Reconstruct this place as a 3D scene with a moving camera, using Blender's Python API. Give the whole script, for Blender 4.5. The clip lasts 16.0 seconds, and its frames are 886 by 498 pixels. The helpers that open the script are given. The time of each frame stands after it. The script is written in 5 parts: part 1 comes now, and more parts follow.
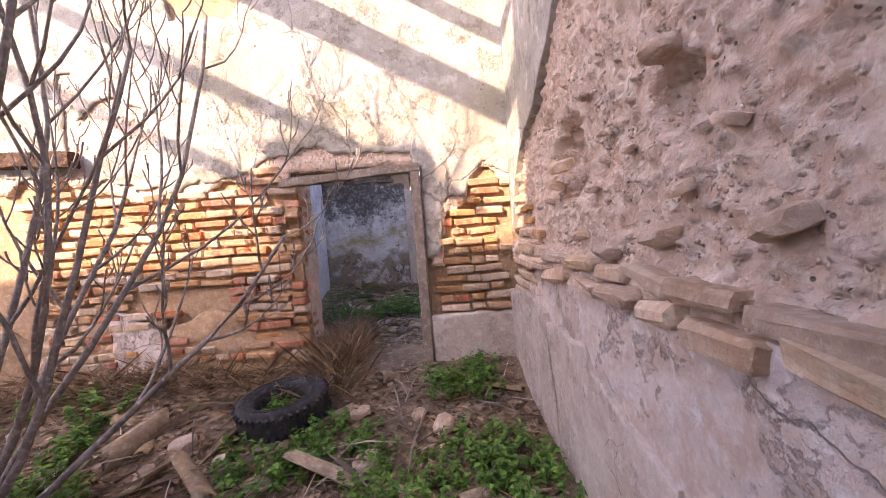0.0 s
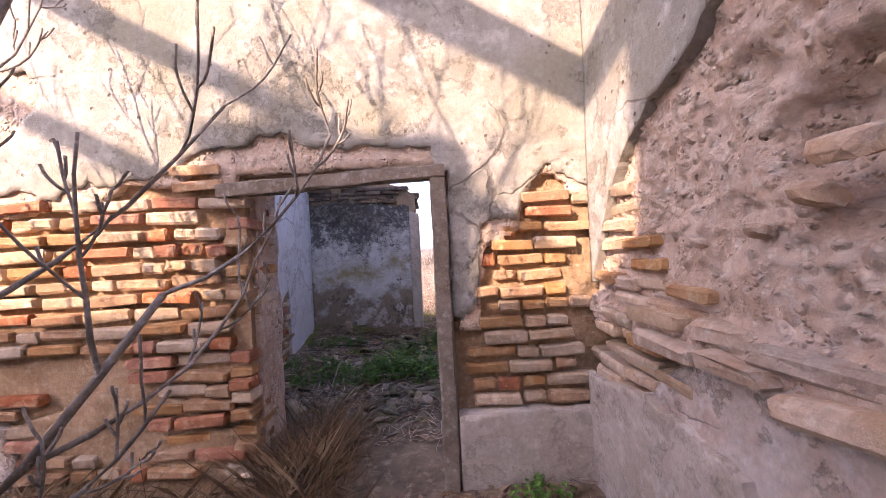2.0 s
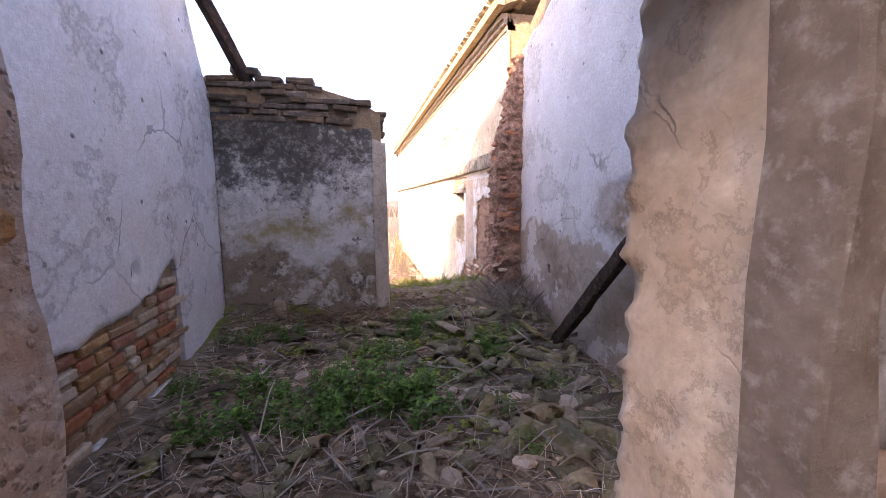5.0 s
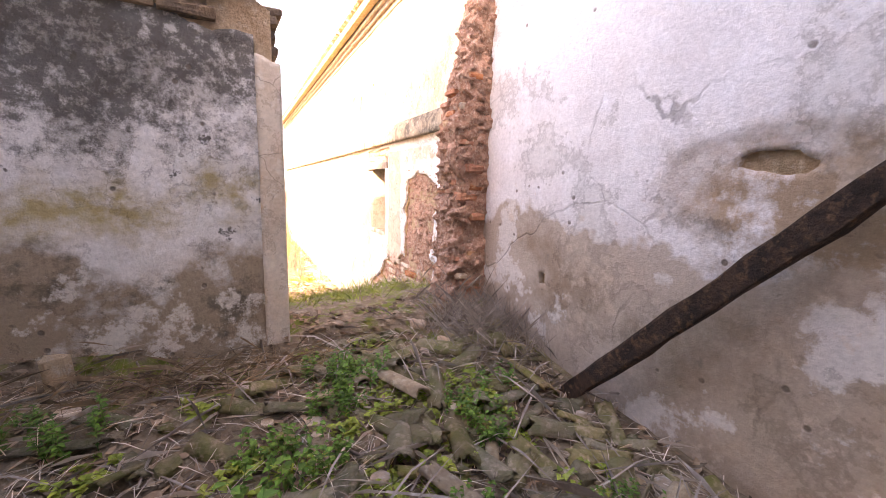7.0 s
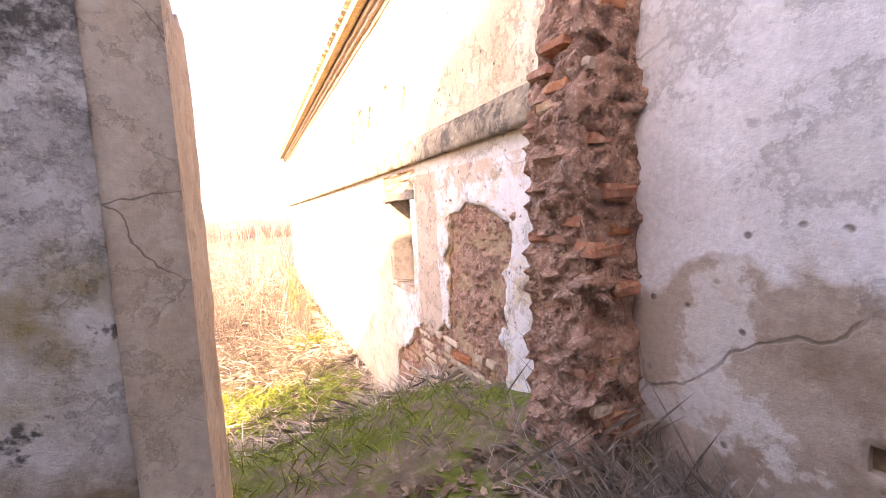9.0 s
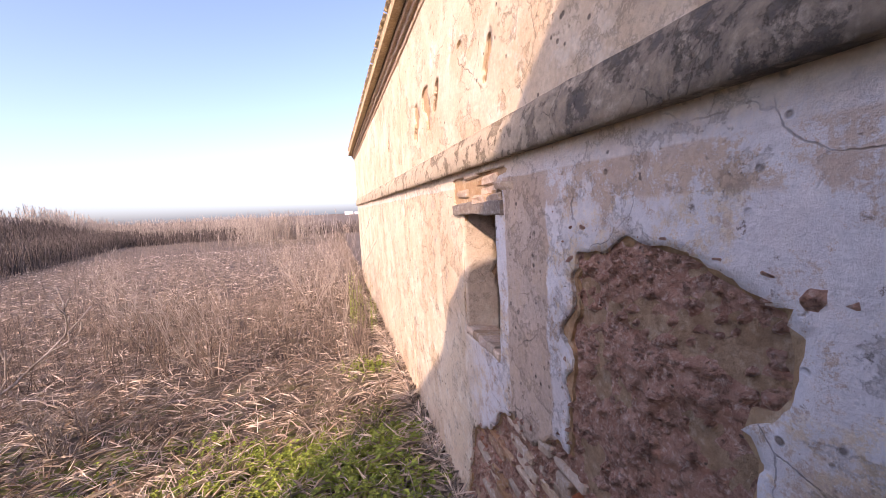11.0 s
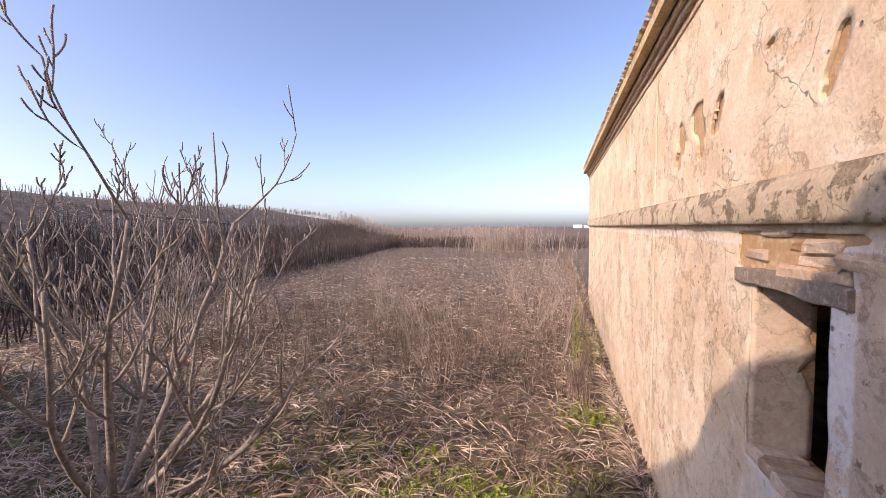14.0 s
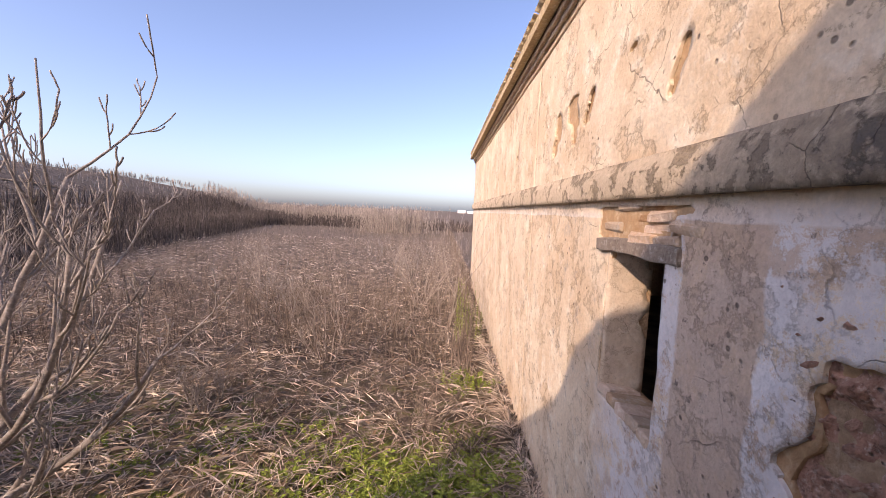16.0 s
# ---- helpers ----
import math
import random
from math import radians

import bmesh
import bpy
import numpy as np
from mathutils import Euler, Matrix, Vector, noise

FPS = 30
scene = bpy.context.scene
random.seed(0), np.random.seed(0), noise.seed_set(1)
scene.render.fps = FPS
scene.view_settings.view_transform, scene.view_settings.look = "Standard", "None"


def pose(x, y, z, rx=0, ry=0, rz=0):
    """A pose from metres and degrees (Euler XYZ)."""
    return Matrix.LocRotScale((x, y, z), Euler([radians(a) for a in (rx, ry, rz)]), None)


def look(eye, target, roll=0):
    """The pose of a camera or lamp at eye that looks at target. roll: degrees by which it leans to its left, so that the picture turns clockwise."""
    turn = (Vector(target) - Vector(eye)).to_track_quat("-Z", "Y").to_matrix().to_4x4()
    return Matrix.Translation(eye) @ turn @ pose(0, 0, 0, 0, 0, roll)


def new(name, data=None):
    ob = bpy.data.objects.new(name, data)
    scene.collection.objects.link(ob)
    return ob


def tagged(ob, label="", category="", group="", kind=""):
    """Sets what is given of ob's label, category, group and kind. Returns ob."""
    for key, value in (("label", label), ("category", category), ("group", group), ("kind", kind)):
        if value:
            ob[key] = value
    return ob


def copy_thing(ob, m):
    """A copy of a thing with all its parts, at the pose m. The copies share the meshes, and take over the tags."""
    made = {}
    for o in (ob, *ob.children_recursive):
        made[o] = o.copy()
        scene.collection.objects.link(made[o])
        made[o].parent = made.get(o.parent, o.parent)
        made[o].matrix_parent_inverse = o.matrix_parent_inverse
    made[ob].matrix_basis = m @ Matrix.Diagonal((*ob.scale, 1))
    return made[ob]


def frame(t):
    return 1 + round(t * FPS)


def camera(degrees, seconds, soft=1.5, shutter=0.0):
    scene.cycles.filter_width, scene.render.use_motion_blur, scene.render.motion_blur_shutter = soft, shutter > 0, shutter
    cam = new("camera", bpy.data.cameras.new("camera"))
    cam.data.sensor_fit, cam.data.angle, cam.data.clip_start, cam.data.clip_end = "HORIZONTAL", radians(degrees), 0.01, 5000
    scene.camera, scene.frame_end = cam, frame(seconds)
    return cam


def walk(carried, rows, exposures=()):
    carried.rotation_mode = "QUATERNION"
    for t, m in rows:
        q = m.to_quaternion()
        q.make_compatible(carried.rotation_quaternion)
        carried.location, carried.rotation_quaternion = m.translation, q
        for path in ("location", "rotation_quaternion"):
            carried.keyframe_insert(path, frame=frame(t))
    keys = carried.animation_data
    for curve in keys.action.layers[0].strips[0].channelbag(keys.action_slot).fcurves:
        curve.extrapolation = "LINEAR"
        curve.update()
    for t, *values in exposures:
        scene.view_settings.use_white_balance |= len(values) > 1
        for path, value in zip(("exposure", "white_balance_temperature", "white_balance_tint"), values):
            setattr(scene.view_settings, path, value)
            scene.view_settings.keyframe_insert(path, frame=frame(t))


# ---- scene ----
cam = camera(96.8, 16.0, soft=0.8)
PATH = [
    (0, (-0.091, 0.093, 1.403), (-0.054, 2.087, 1.265), -4.2),
    (0.5, (-0.121, 0.421, 1.407), (-0.031, 2.417, 1.313), -2.5),
    (1, (-0.229, 0.78, 1.447), (-0.138, 2.777, 1.406), -2.1),
    (1.5, (-0.282, 1.072, 1.48), (-0.227, 3.071, 1.479), -2.4),
    (2, (-0.28, 1.47, 1.474), (-0.223, 3.47, 1.471), -2.7),
    (2.5, (-0.343, 1.762, 1.478), (-0.26, 3.76, 1.456), -3.0),
    (3, (-0.384, 2.102, 1.474), (-0.304, 4.099, 1.399), -2.6),
    (3.2, (-0.373, 2.275, 1.484), (-0.3, 4.273, 1.404), -2.3),
    (5.3, (-0.8, 3.532, 1.397), (-0.293, 5.446, 1.116), -1.3),
    (5.5, (-0.805, 3.678, 1.381), (-0.224, 5.568, 1.082), -2.0),
    (6, (-0.821, 4.072, 1.423), (-0.045, 5.901, 1.196), -2.4),
    (6.5, (-0.764, 4.571, 1.342), (0.116, 6.344, 1.056), -0.1),
    (7, (-0.744, 4.985, 1.313), (0.167, 6.738, 1.008), 1.5),
    (7.5, (-0.684, 5.338, 1.341), (0.312, 7.056, 1.104), -0.3),
    (8, (-0.47, 5.747, 1.353), (0.518, 7.474, 1.152), 0.4),
    (8.2, (-0.447, 5.93, 1.369), (0.51, 7.675, 1.175), 0.1),
    (10.3, (-0.06, 7.672, 1.495), (0.722, 9.504, 1.325), -5.6),
    (10.5, (-0.019, 7.769, 1.499), (0.726, 9.619, 1.343), -5.2),
    (11, (0.112, 8.059, 1.619), (0.646, 9.975, 1.413), -3.0),
    (11.5, (0.076, 8.154, 1.633), (0.152, 10.147, 1.481), -2.7),
    (12, (0.126, 8.353, 1.762), (-0.191, 10.326, 1.678), -2.3),
    (12.5, (0.088, 8.421, 1.845), (-0.387, 10.363, 1.795), -1.7),
    (13, (0.077, 8.427, 1.869), (-0.47, 10.35, 1.797), -1.0),
    (13.5, (0.079, 8.45, 1.877), (-0.498, 10.362, 1.784), -0.7),
    (14, (0.084, 8.463, 1.876), (-0.481, 10.379, 1.767), -0.5),
    (14.5, (0.094, 8.464, 1.87), (-0.397, 10.399, 1.743), 0.1),
    (15, (0.087, 8.472, 1.833), (-0.254, 10.437, 1.681), 1.6),
    (15.5, (0.042, 8.47, 1.775), (-0.107, 10.456, 1.602), 2.8),
    (16, (0.014, 8.431, 1.769), (0.015, 10.421, 1.577), 2.4),
]
EXPOSURES = [(0.0, 3.15, 8300, 31), (2.0, 2.8, 7900, 33), (3.2, 2.65, 7900, 34), (5.3, 3.25, 9600, 31), (6.5, 4.0, 12500, 32), (8.2, 4.0, 12500, 32), (10.3, 2.0, 7800, 34), (11.2, 1.65, 7700, 31), (12.2, 1.3, 7800, 26), (16.0, 1.3, 7800, 27)]
walk(cam, [(t, look(eye, target, roll)) for t, eye, target, roll in PATH], EXPOSURES)


# ---- world and sun ----
SUN_WAY = Vector((1.0, 1.18, -0.86)).normalized()
world = bpy.data.worlds.new("sky")
scene.world = world
world.use_nodes = True
wn = world.node_tree
sky = wn.nodes.new("ShaderNodeTexSky")
sky.sky_type = "NISHITA"
sky.sun_disc = False
sky.sun_elevation = radians(29)
sky.sun_rotation = math.atan2(-1.0, -1.18)
sky.air_density, sky.dust_density, sky.ozone_density = 0.7, 2.1, 4.5
wn.links.new(sky.outputs[0], wn.nodes["Background"].inputs[0])
wn.nodes["Background"].inputs[1].default_value = 0.15
sun_data = bpy.data.lights.new("sun", "SUN")
sun_data.energy, sun_data.angle, sun_data.color = 1.75, radians(0.6), (1.0, 0.88, 0.73)
sun = new("sun", sun_data)
sun.matrix_world = look((0, 0, 0), SUN_WAY)


# ---- noise on arrays ----
def vn(x, y, seed=0):
    """Smooth value noise in -1..1 on arrays."""
    x, y = np.asarray(x, float) + 500.37, np.asarray(y, float) + 500.71
    xi, yi = np.floor(x).astype(np.int64), np.floor(y).astype(np.int64)
    fx, fy = x - xi, y - yi
    fx, fy = fx * fx * (3 - 2 * fx), fy * fy * (3 - 2 * fy)

    def h(a, b):
        k = (a * 374761393 + b * 668265263 + seed * 974634777) & 0x7FFFFFFF
        k = ((k ^ (k >> 13)) * 1274126177) & 0x7FFFFFFF
        return ((k ^ (k >> 16)) & 0xFFFF) / 32767.5 - 1

    top = h(xi, yi) * (1 - fx) + h(xi + 1, yi) * fx
    low = h(xi, yi + 1) * (1 - fx) + h(xi + 1, yi + 1) * fx
    return top * (1 - fy) + low * fy


def fbm(x, y, seed=0, octaves=4):
    x, y = np.asarray(x, float), np.asarray(y, float)
    total, gain = 0, 0.5
    for i in range(octaves):
        total = total + gain * vn(x * 2**i, y * 2**i, seed + 17 * i)
        gain *= 0.5
    return total


def lumps(x, y, seed=0, fill=0.6):
    """Rounded stones on a jittered lattice: 0 between them, to 1 on their tops."""
    x, y = np.asarray(x, float) + 300, np.asarray(y, float) + 300
    xi, yi = np.floor(x), np.floor(y)
    best = np.zeros(np.broadcast(x, y).shape)
    for i in (-1, 0, 1):
        for j in (-1, 0, 1):
            a, b = xi + i, yi + j
            px = a + 0.5 + 0.4 * vn(a * 1.37, b * 1.71, seed)
            py = b + 0.5 + 0.4 * vn(a * 1.13, b * 1.91, seed + 5)
            r = 0.35 * fill * (1.2 + vn(a * 1.53, b * 1.27, seed + 9))
            d = np.hypot(x - px, (y - py) * 1.35) / np.maximum(r, 0.02)
            best = np.maximum(best, np.clip(1 - d**3, 0, 1))
    return best


def step(a, b, x):
    k = np.clip((np.asarray(x, float) - a) / (b - a), 0, 1)
    return k * k * (3 - 2 * k)


# ---- materials ----
def axis_band(n, link, geo, axis, a, b, noise_out, amount=0.8):
    """A worn band edge along one axis: 0 below a, 1 above b, broken up by noise."""
    sep = n.new("ShaderNodeSeparateXYZ")
    link(geo.outputs["Position"], sep.inputs[0])
    add = n.new("ShaderNodeMath")
    add.operation = "MULTIPLY_ADD"
    link(noise_out, add.inputs[0])
    add.inputs[1].default_value = amount
    link(sep.outputs["XYZ".index(axis)], add.inputs[2])
    r = n.new("ShaderNodeMapRange")
    r.inputs["From Min"].default_value, r.inputs["From Max"].default_value = a + amount / 2, b + amount / 2
    link(add.outputs[0], r.inputs["Value"])
    return r.outputs["Result"]


def times(n, link, a, b):
    m = n.new("ShaderNodeMath")
    m.operation = "MULTIPLY"
    for s, v in zip(m.inputs, (a, b)):
        if isinstance(v, (int, float)):
            s.default_value = v
        else:
            link(v, s)
    return m.outputs[0]


def one_minus(n, link, a):
    m = n.new("ShaderNodeMath")
    m.operation = "SUBTRACT"
    m.inputs[0].default_value = 1
    link(a, m.inputs[1])
    return m.outputs[0]


def material(name, base, dark, light, scale=6.0, rough=0.9, bump=0.5, fine=60.0, island=0.0, thing=0.0, extra=None, cracks=0.0, flakes=0.0, pits=0.0, gravel=0.0):
    """Three tones mixed by coarse and fine noise at real size, with relief; extra(nodes, links, colour) may stain it further."""
    m = bpy.data.materials.new(name)
    m.use_nodes = True
    nt = m.node_tree
    n, link = nt.nodes, nt.links.new
    bsdf = n["Principled BSDF"]
    geo = n.new("ShaderNodeNewGeometry")

    def tex(s, detail=6.0, rgh=0.65):
        t = n.new("ShaderNodeTexNoise")
        t.inputs["Scale"].default_value, t.inputs["Detail"].default_value, t.inputs["Roughness"].default_value = s, detail, rgh
        link(geo.outputs["Position"], t.inputs["Vector"])
        return t.outputs["Fac"]

    def ramp(fac, a, b):
        r = n.new("ShaderNodeMapRange")
        r.inputs["From Min"].default_value, r.inputs["From Max"].default_value = a, b
        link(fac, r.inputs["Value"])
        return r.outputs["Result"]

    def mix(fac, a, b, mode="MIX"):
        x = n.new("ShaderNodeMix")
        x.data_type, x.blend_type = "RGBA", mode
        for value, socket in ((fac, x.inputs["Factor"]), (a, x.inputs["A"]), (b, x.inputs["B"])):
            if isinstance(value, (int, float)):
                socket.default_value = value
            elif isinstance(value, tuple):
                socket.default_value = (*value, 1) if len(value) == 3 else value
            else:
                link(value, socket)
        return x.outputs["Result"]

    colour = mix(ramp(tex(scale), 0.40, 0.62), base, dark)
    colour = mix(ramp(tex(scale * 2.7), 0.52, 0.68), colour, light)
    if island:
        isl = n.new("ShaderNodeHueSaturation")
        link(ramp(geo.outputs["Random Per Island"], 0, 1 / island), isl.inputs["Value"])
        isl.inputs["Value"].default_value = 1
        k = n.new("ShaderNodeMath")
        k.operation = "MULTIPLY_ADD"
        link(geo.outputs["Random Per Island"], k.inputs[0])
        k.inputs[1].default_value, k.inputs[2].default_value = island * 2, 1 - island
        link(k.outputs[0], isl.inputs["Value"])
        link(colour, isl.inputs["Color"])
        colour = isl.outputs["Color"]
    if thing:
        info = n.new("ShaderNodeObjectInfo")
        hs = n.new("ShaderNodeHueSaturation")
        k = n.new("ShaderNodeMath")
        k.operation = "MULTIPLY_ADD"
        link(info.outputs["Random"], k.inputs[0])
        k.inputs[1].default_value, k.inputs[2].default_value = thing * 1.6, 1 - thing * 0.8
        link(k.outputs[0], hs.inputs["Value"])
        k2 = n.new("ShaderNodeMath")
        k2.operation = "MULTIPLY_ADD"
        w = n.new("ShaderNodeMath")
        w.operation = "FRACT"
        w2 = n.new("ShaderNodeMath")
        w2.operation = "MULTIPLY"
        link(info.outputs["Random"], w2.inputs[0])
        w2.inputs[1].default_value = 7.31
        link(w2.outputs[0], w.inputs[0])
        link(w.outputs[0], k2.inputs[0])
        k2.inputs[1].default_value, k2.inputs[2].default_value = thing * 1.2, 1 - thing * 0.5
        link(k2.outputs[0], hs.inputs["Saturation"])
        link(colour, hs.inputs["Color"])
        colour = hs.outputs["Color"]
    if extra:
        colour = extra(n, link, colour, tex, ramp, mix, geo)
    grain = n.new("ShaderNodeMath")
    grain.operation = "ADD"
    link(tex(fine, 8, 0.7), grain.inputs[0])
    link(tex(scale * 1.7, 5), grain.inputs[1])

    def lower(by, amount):
        """Cut the relief down where by is 1."""
        k = n.new("ShaderNodeMath")
        k.operation = "MULTIPLY_ADD"
        link(by, k.inputs[0])
        k.inputs[1].default_value = -amount
        link(grain.outputs[0], k.inputs[2])
        return k

    if flakes:
        chip = ramp(tex(flakes, 12, 0.72), 0.535, 0.555)
        colour = mix(times(n, link, chip, 0.3), colour, mix(0.5, colour, dark, "MULTIPLY"))
        rim = times(n, link, chip, one_minus(n, link, ramp(tex(flakes, 12, 0.72), 0.55, 0.575)))
        colour = mix(times(n, link, rim, 0.35), colour, (0.10, 0.08, 0.06))
        grain = lower(chip, 1.3)
    if cracks:
        warp = n.new("ShaderNodeVectorMath")
        warp.operation = "MULTIPLY_ADD"
        wob = n.new("ShaderNodeTexNoise")
        wob.inputs["Scale"].default_value, wob.inputs["Detail"].default_value = cracks * 1.5, 6
        link(geo.outputs["Position"], wob.inputs["Vector"])
        link(wob.outputs["Color"], warp.inputs[0])
        warp.inputs[1].default_value = (0.5 / cracks,) * 3
        link(geo.outputs["Position"], warp.inputs[2])
        vor = n.new("ShaderNodeTexVoronoi")
        vor.feature = "DISTANCE_TO_EDGE"
        vor.inputs["Scale"].default_value = cracks
        link(warp.outputs[0], vor.inputs["Vector"])
        line = times(n, link, one_minus(n, link, ramp(vor.outputs["Distance"], 0.003, 0.009)), ramp(tex(cracks * 0.8, 3), 0.50, 0.60))
        colour = mix(times(n, link, line, 0.5), colour, (0.09, 0.07, 0.055))
        grain = lower(line, 0.7)
    if gravel:
        for size, way in ((gravel, 0.9), (gravel * 0.37, 1.3)):
            peb = n.new("ShaderNodeTexVoronoi")
            peb.inputs["Scale"].default_value = size
            link(geo.outputs["Position"], peb.inputs["Vector"])
            lump = times(n, link, one_minus(n, link, ramp(peb.outputs["Distance"], 0.18, 0.42)), ramp(tex(size * 0.21, 4), 0.50, 0.58))
            colour = mix(times(n, link, lump, 0.45), colour, mix(ramp(tex(size * 0.5, 2), 0.4, 0.6), light, dark))
            grain = lower(lump, -way)
    if pits:
        pit = n.new("ShaderNodeTexVoronoi")
        pit.inputs["Scale"].default_value = pits
        link(geo.outputs["Position"], pit.inputs["Vector"])
        spot = times(n, link, one_minus(n, link, ramp(pit.outputs["Distance"], 0.10, 0.16)), ramp(tex(pits * 0.3, 3), 0.52, 0.58))
        colour = mix(times(n, link, spot, 0.8), colour, (0.16, 0.12, 0.09))
        grain = lower(spot, 1.5)
    bp = n.new("ShaderNodeBump")
    bp.inputs["Strength"].default_value, bp.inputs["Distance"].default_value = bump, 0.02
    link(grain.outputs[0], bp.inputs["Height"])
    link(bp.outputs["Normal"], bsdf.inputs["Normal"])
    link(mix(ramp(tex(fine * 0.6), 0.35, 0.75), colour, mix(0.25, colour, (0.03, 0.025, 0.02))), bsdf.inputs["Base Color"])
    bsdf.inputs["Roughness"].default_value = rough
    bsdf.inputs["Specular IOR Level"].default_value = 0.25
    return m


def mould_stains(n, link, colour, tex, ramp, mix, geo):
    """Black mould thickening upwards, a stained damp foot, a faint ochre line between."""
    veil = axis_band(n, link, geo, "Z", 1.65, 2.25, tex(1.7, 10, 0.72), 2.6)
    colour = mix(times(n, link, veil, 0.8), colour, (0.20, 0.175, 0.145))
    speck = times(n, link, axis_band(n, link, geo, "Z", 1.50, 1.85, tex(3.0, 12, 0.78), 3.6), ramp(tex(17, 9, 0.75), 0.36, 0.50))
    colour = mix(times(n, link, speck, 0.85), colour, (0.07, 0.061, 0.05))
    colour = mix(times(n, link, ramp(tex(5.5, 5), 0.655, 0.69), 0.85), colour, (0.06, 0.05, 0.04))
    ochre = times(n, link, axis_band(n, link, geo, "Z", 0.98, 1.12, tex(0.9, 5), 1.3), one_minus(n, link, axis_band(n, link, geo, "Z", 1.15, 1.32, tex(0.9, 6), 1.3)))
    colour = mix(times(n, link, ochre, ramp(tex(6, 9), 0.35, 0.6)), colour, (0.45, 0.35, 0.18))
    low = one_minus(n, link, axis_band(n, link, geo, "Z", 0.86, 1.02, tex(1.1, 10, 0.66), 1.5))
    colour = mix(times(n, link, low, ramp(tex(1.6, 9), 0.40, 0.50)), colour, (0.36, 0.27, 0.19))
    colour = mix(times(n, link, times(n, link, low, 0.75), ramp(tex(3.3, 12, 0.75), 0.52, 0.62)), colour, (0.10, 0.085, 0.065))
    return mix(times(n, link, low, ramp(tex(2.9, 12, 0.72), 0.54, 0.59)), colour, (0.68, 0.62, 0.54))


def damp_stains(n, link, colour, tex, ramp, mix, geo):
    """Bare grey-brown render showing through low down, pale patches in it, some mould."""
    colour = mix(times(n, link, ramp(tex(0.8, 5), 0.50, 0.66), 0.35), colour, (0.62, 0.60, 0.50))
    south = times(n, link, one_minus(n, link, axis_band(n, link, geo, "Y", 6.0, 6.3, tex(1.3, 8), 1.3)), one_minus(n, link, axis_band(n, link, geo, "Z", 1.42, 1.62, tex(1.4, 8), 1.1)))
    colour = mix(times(n, link, south, ramp(tex(1.6, 10, 0.68), 0.42, 0.50)), colour, (0.40, 0.275, 0.185))
    colour = mix(times(n, link, times(n, link, south, 0.8), ramp(tex(3.6, 11, 0.7), 0.57, 0.68)), colour, (0.12, 0.10, 0.08))
    low = one_minus(n, link, axis_band(n, link, geo, "Z", 1.02, 1.08, tex(0.9, 5), 1.5))
    colour = mix(times(n, link, low, 0.9), colour, (0.50, 0.395, 0.31))
    colour = mix(times(n, link, low, ramp(tex(1.5, 7), 0.50, 0.66)), colour, (0.36, 0.26, 0.19))
    colour = mix(times(n, link, low, ramp(tex(2.3, 8), 0.57, 0.61)), colour, (0.72, 0.67, 0.62))
    peel = times(n, link, one_minus(n, link, axis_band(n, link, geo, "Z", 1.45, 1.55, tex(1.1, 6), 0.9)), ramp(tex(1.9, 10, 0.7), 0.57, 0.60))
    colour = mix(times(n, link, peel, 0.5), colour, (0.70, 0.56, 0.45))
    return mix(times(n, link, ramp(tex(4.3, 10, 0.7), 0.64, 0.74), 0.8), colour, (0.24, 0.22, 0.18))


def ochre_stains(n, link, colour, tex, ramp, mix, geo):
    """Weathered limewash: ochre runs, grey lichen, white flakes left low down."""
    colour = mix(ramp(tex(1.3, 8), 0.48, 0.66), colour, (0.66, 0.50, 0.34))
    low = one_minus(n, link, axis_band(n, link, geo, "Z", 1.75, 1.85, tex(0.8), 0.1))
    near = one_minus(n, link, axis_band(n, link, geo, "Y", 10.5, 11.0, tex(1.2, 8), 1.4))
    colour = mix(times(n, link, low, ramp(tex(5.0, 12, 0.8), 0.55, 0.66)), colour, (0.42, 0.36, 0.30))
    colour = mix(times(n, link, times(n, link, low, near), ramp(tex(2.6, 12, 0.75), 0.45, 0.51)), colour, (0.78, 0.74, 0.72))
    panel = times(n, link, axis_band(n, link, geo, "Y", 9.72, 9.74, tex(1.5, 7), 0.3), one_minus(n, link, axis_band(n, link, geo, "Y", 10.18, 10.20, tex(1.9, 7), 0.25)))
    under = times(n, link, axis_band(n, link, geo, "Z", 1.60, 1.62, tex(1.5, 7), 0.12), near)
    for part_of in (panel, under):
        colour = mix(times(n, link, times(n, link, low, part_of), 0.85), colour, (0.62, 0.47, 0.35))
    colour = mix(times(n, link, times(n, link, low, near), ramp(tex(7.0, 14, 0.85), 0.52, 0.55)), colour, (0.60, 0.46, 0.36))
    colour = mix(times(n, link, times(n, link, low, near), ramp(tex(13.0, 6, 0.7), 0.62, 0.66)), colour, (0.27, 0.21, 0.17))
    colour = mix(times(n, link, times(n, link, low, near), times(n, link, one_minus(n, link, panel), ramp(tex(4.5, 15, 0.88), 0.50, 0.53))), colour, (0.82, 0.79, 0.77))
    stripe = times(n, link, low, axis_band(n, link, geo, "Z", 1.765, 1.775, tex(2.0, 6), 0.05))
    colour = mix(times(n, link, stripe, 0.8), colour, (0.82, 0.79, 0.76))
    return mix(times(n, link, low, ramp(tex(3.4, 12, 0.8), 0.62, 0.68)), colour, (0.26, 0.23, 0.21))


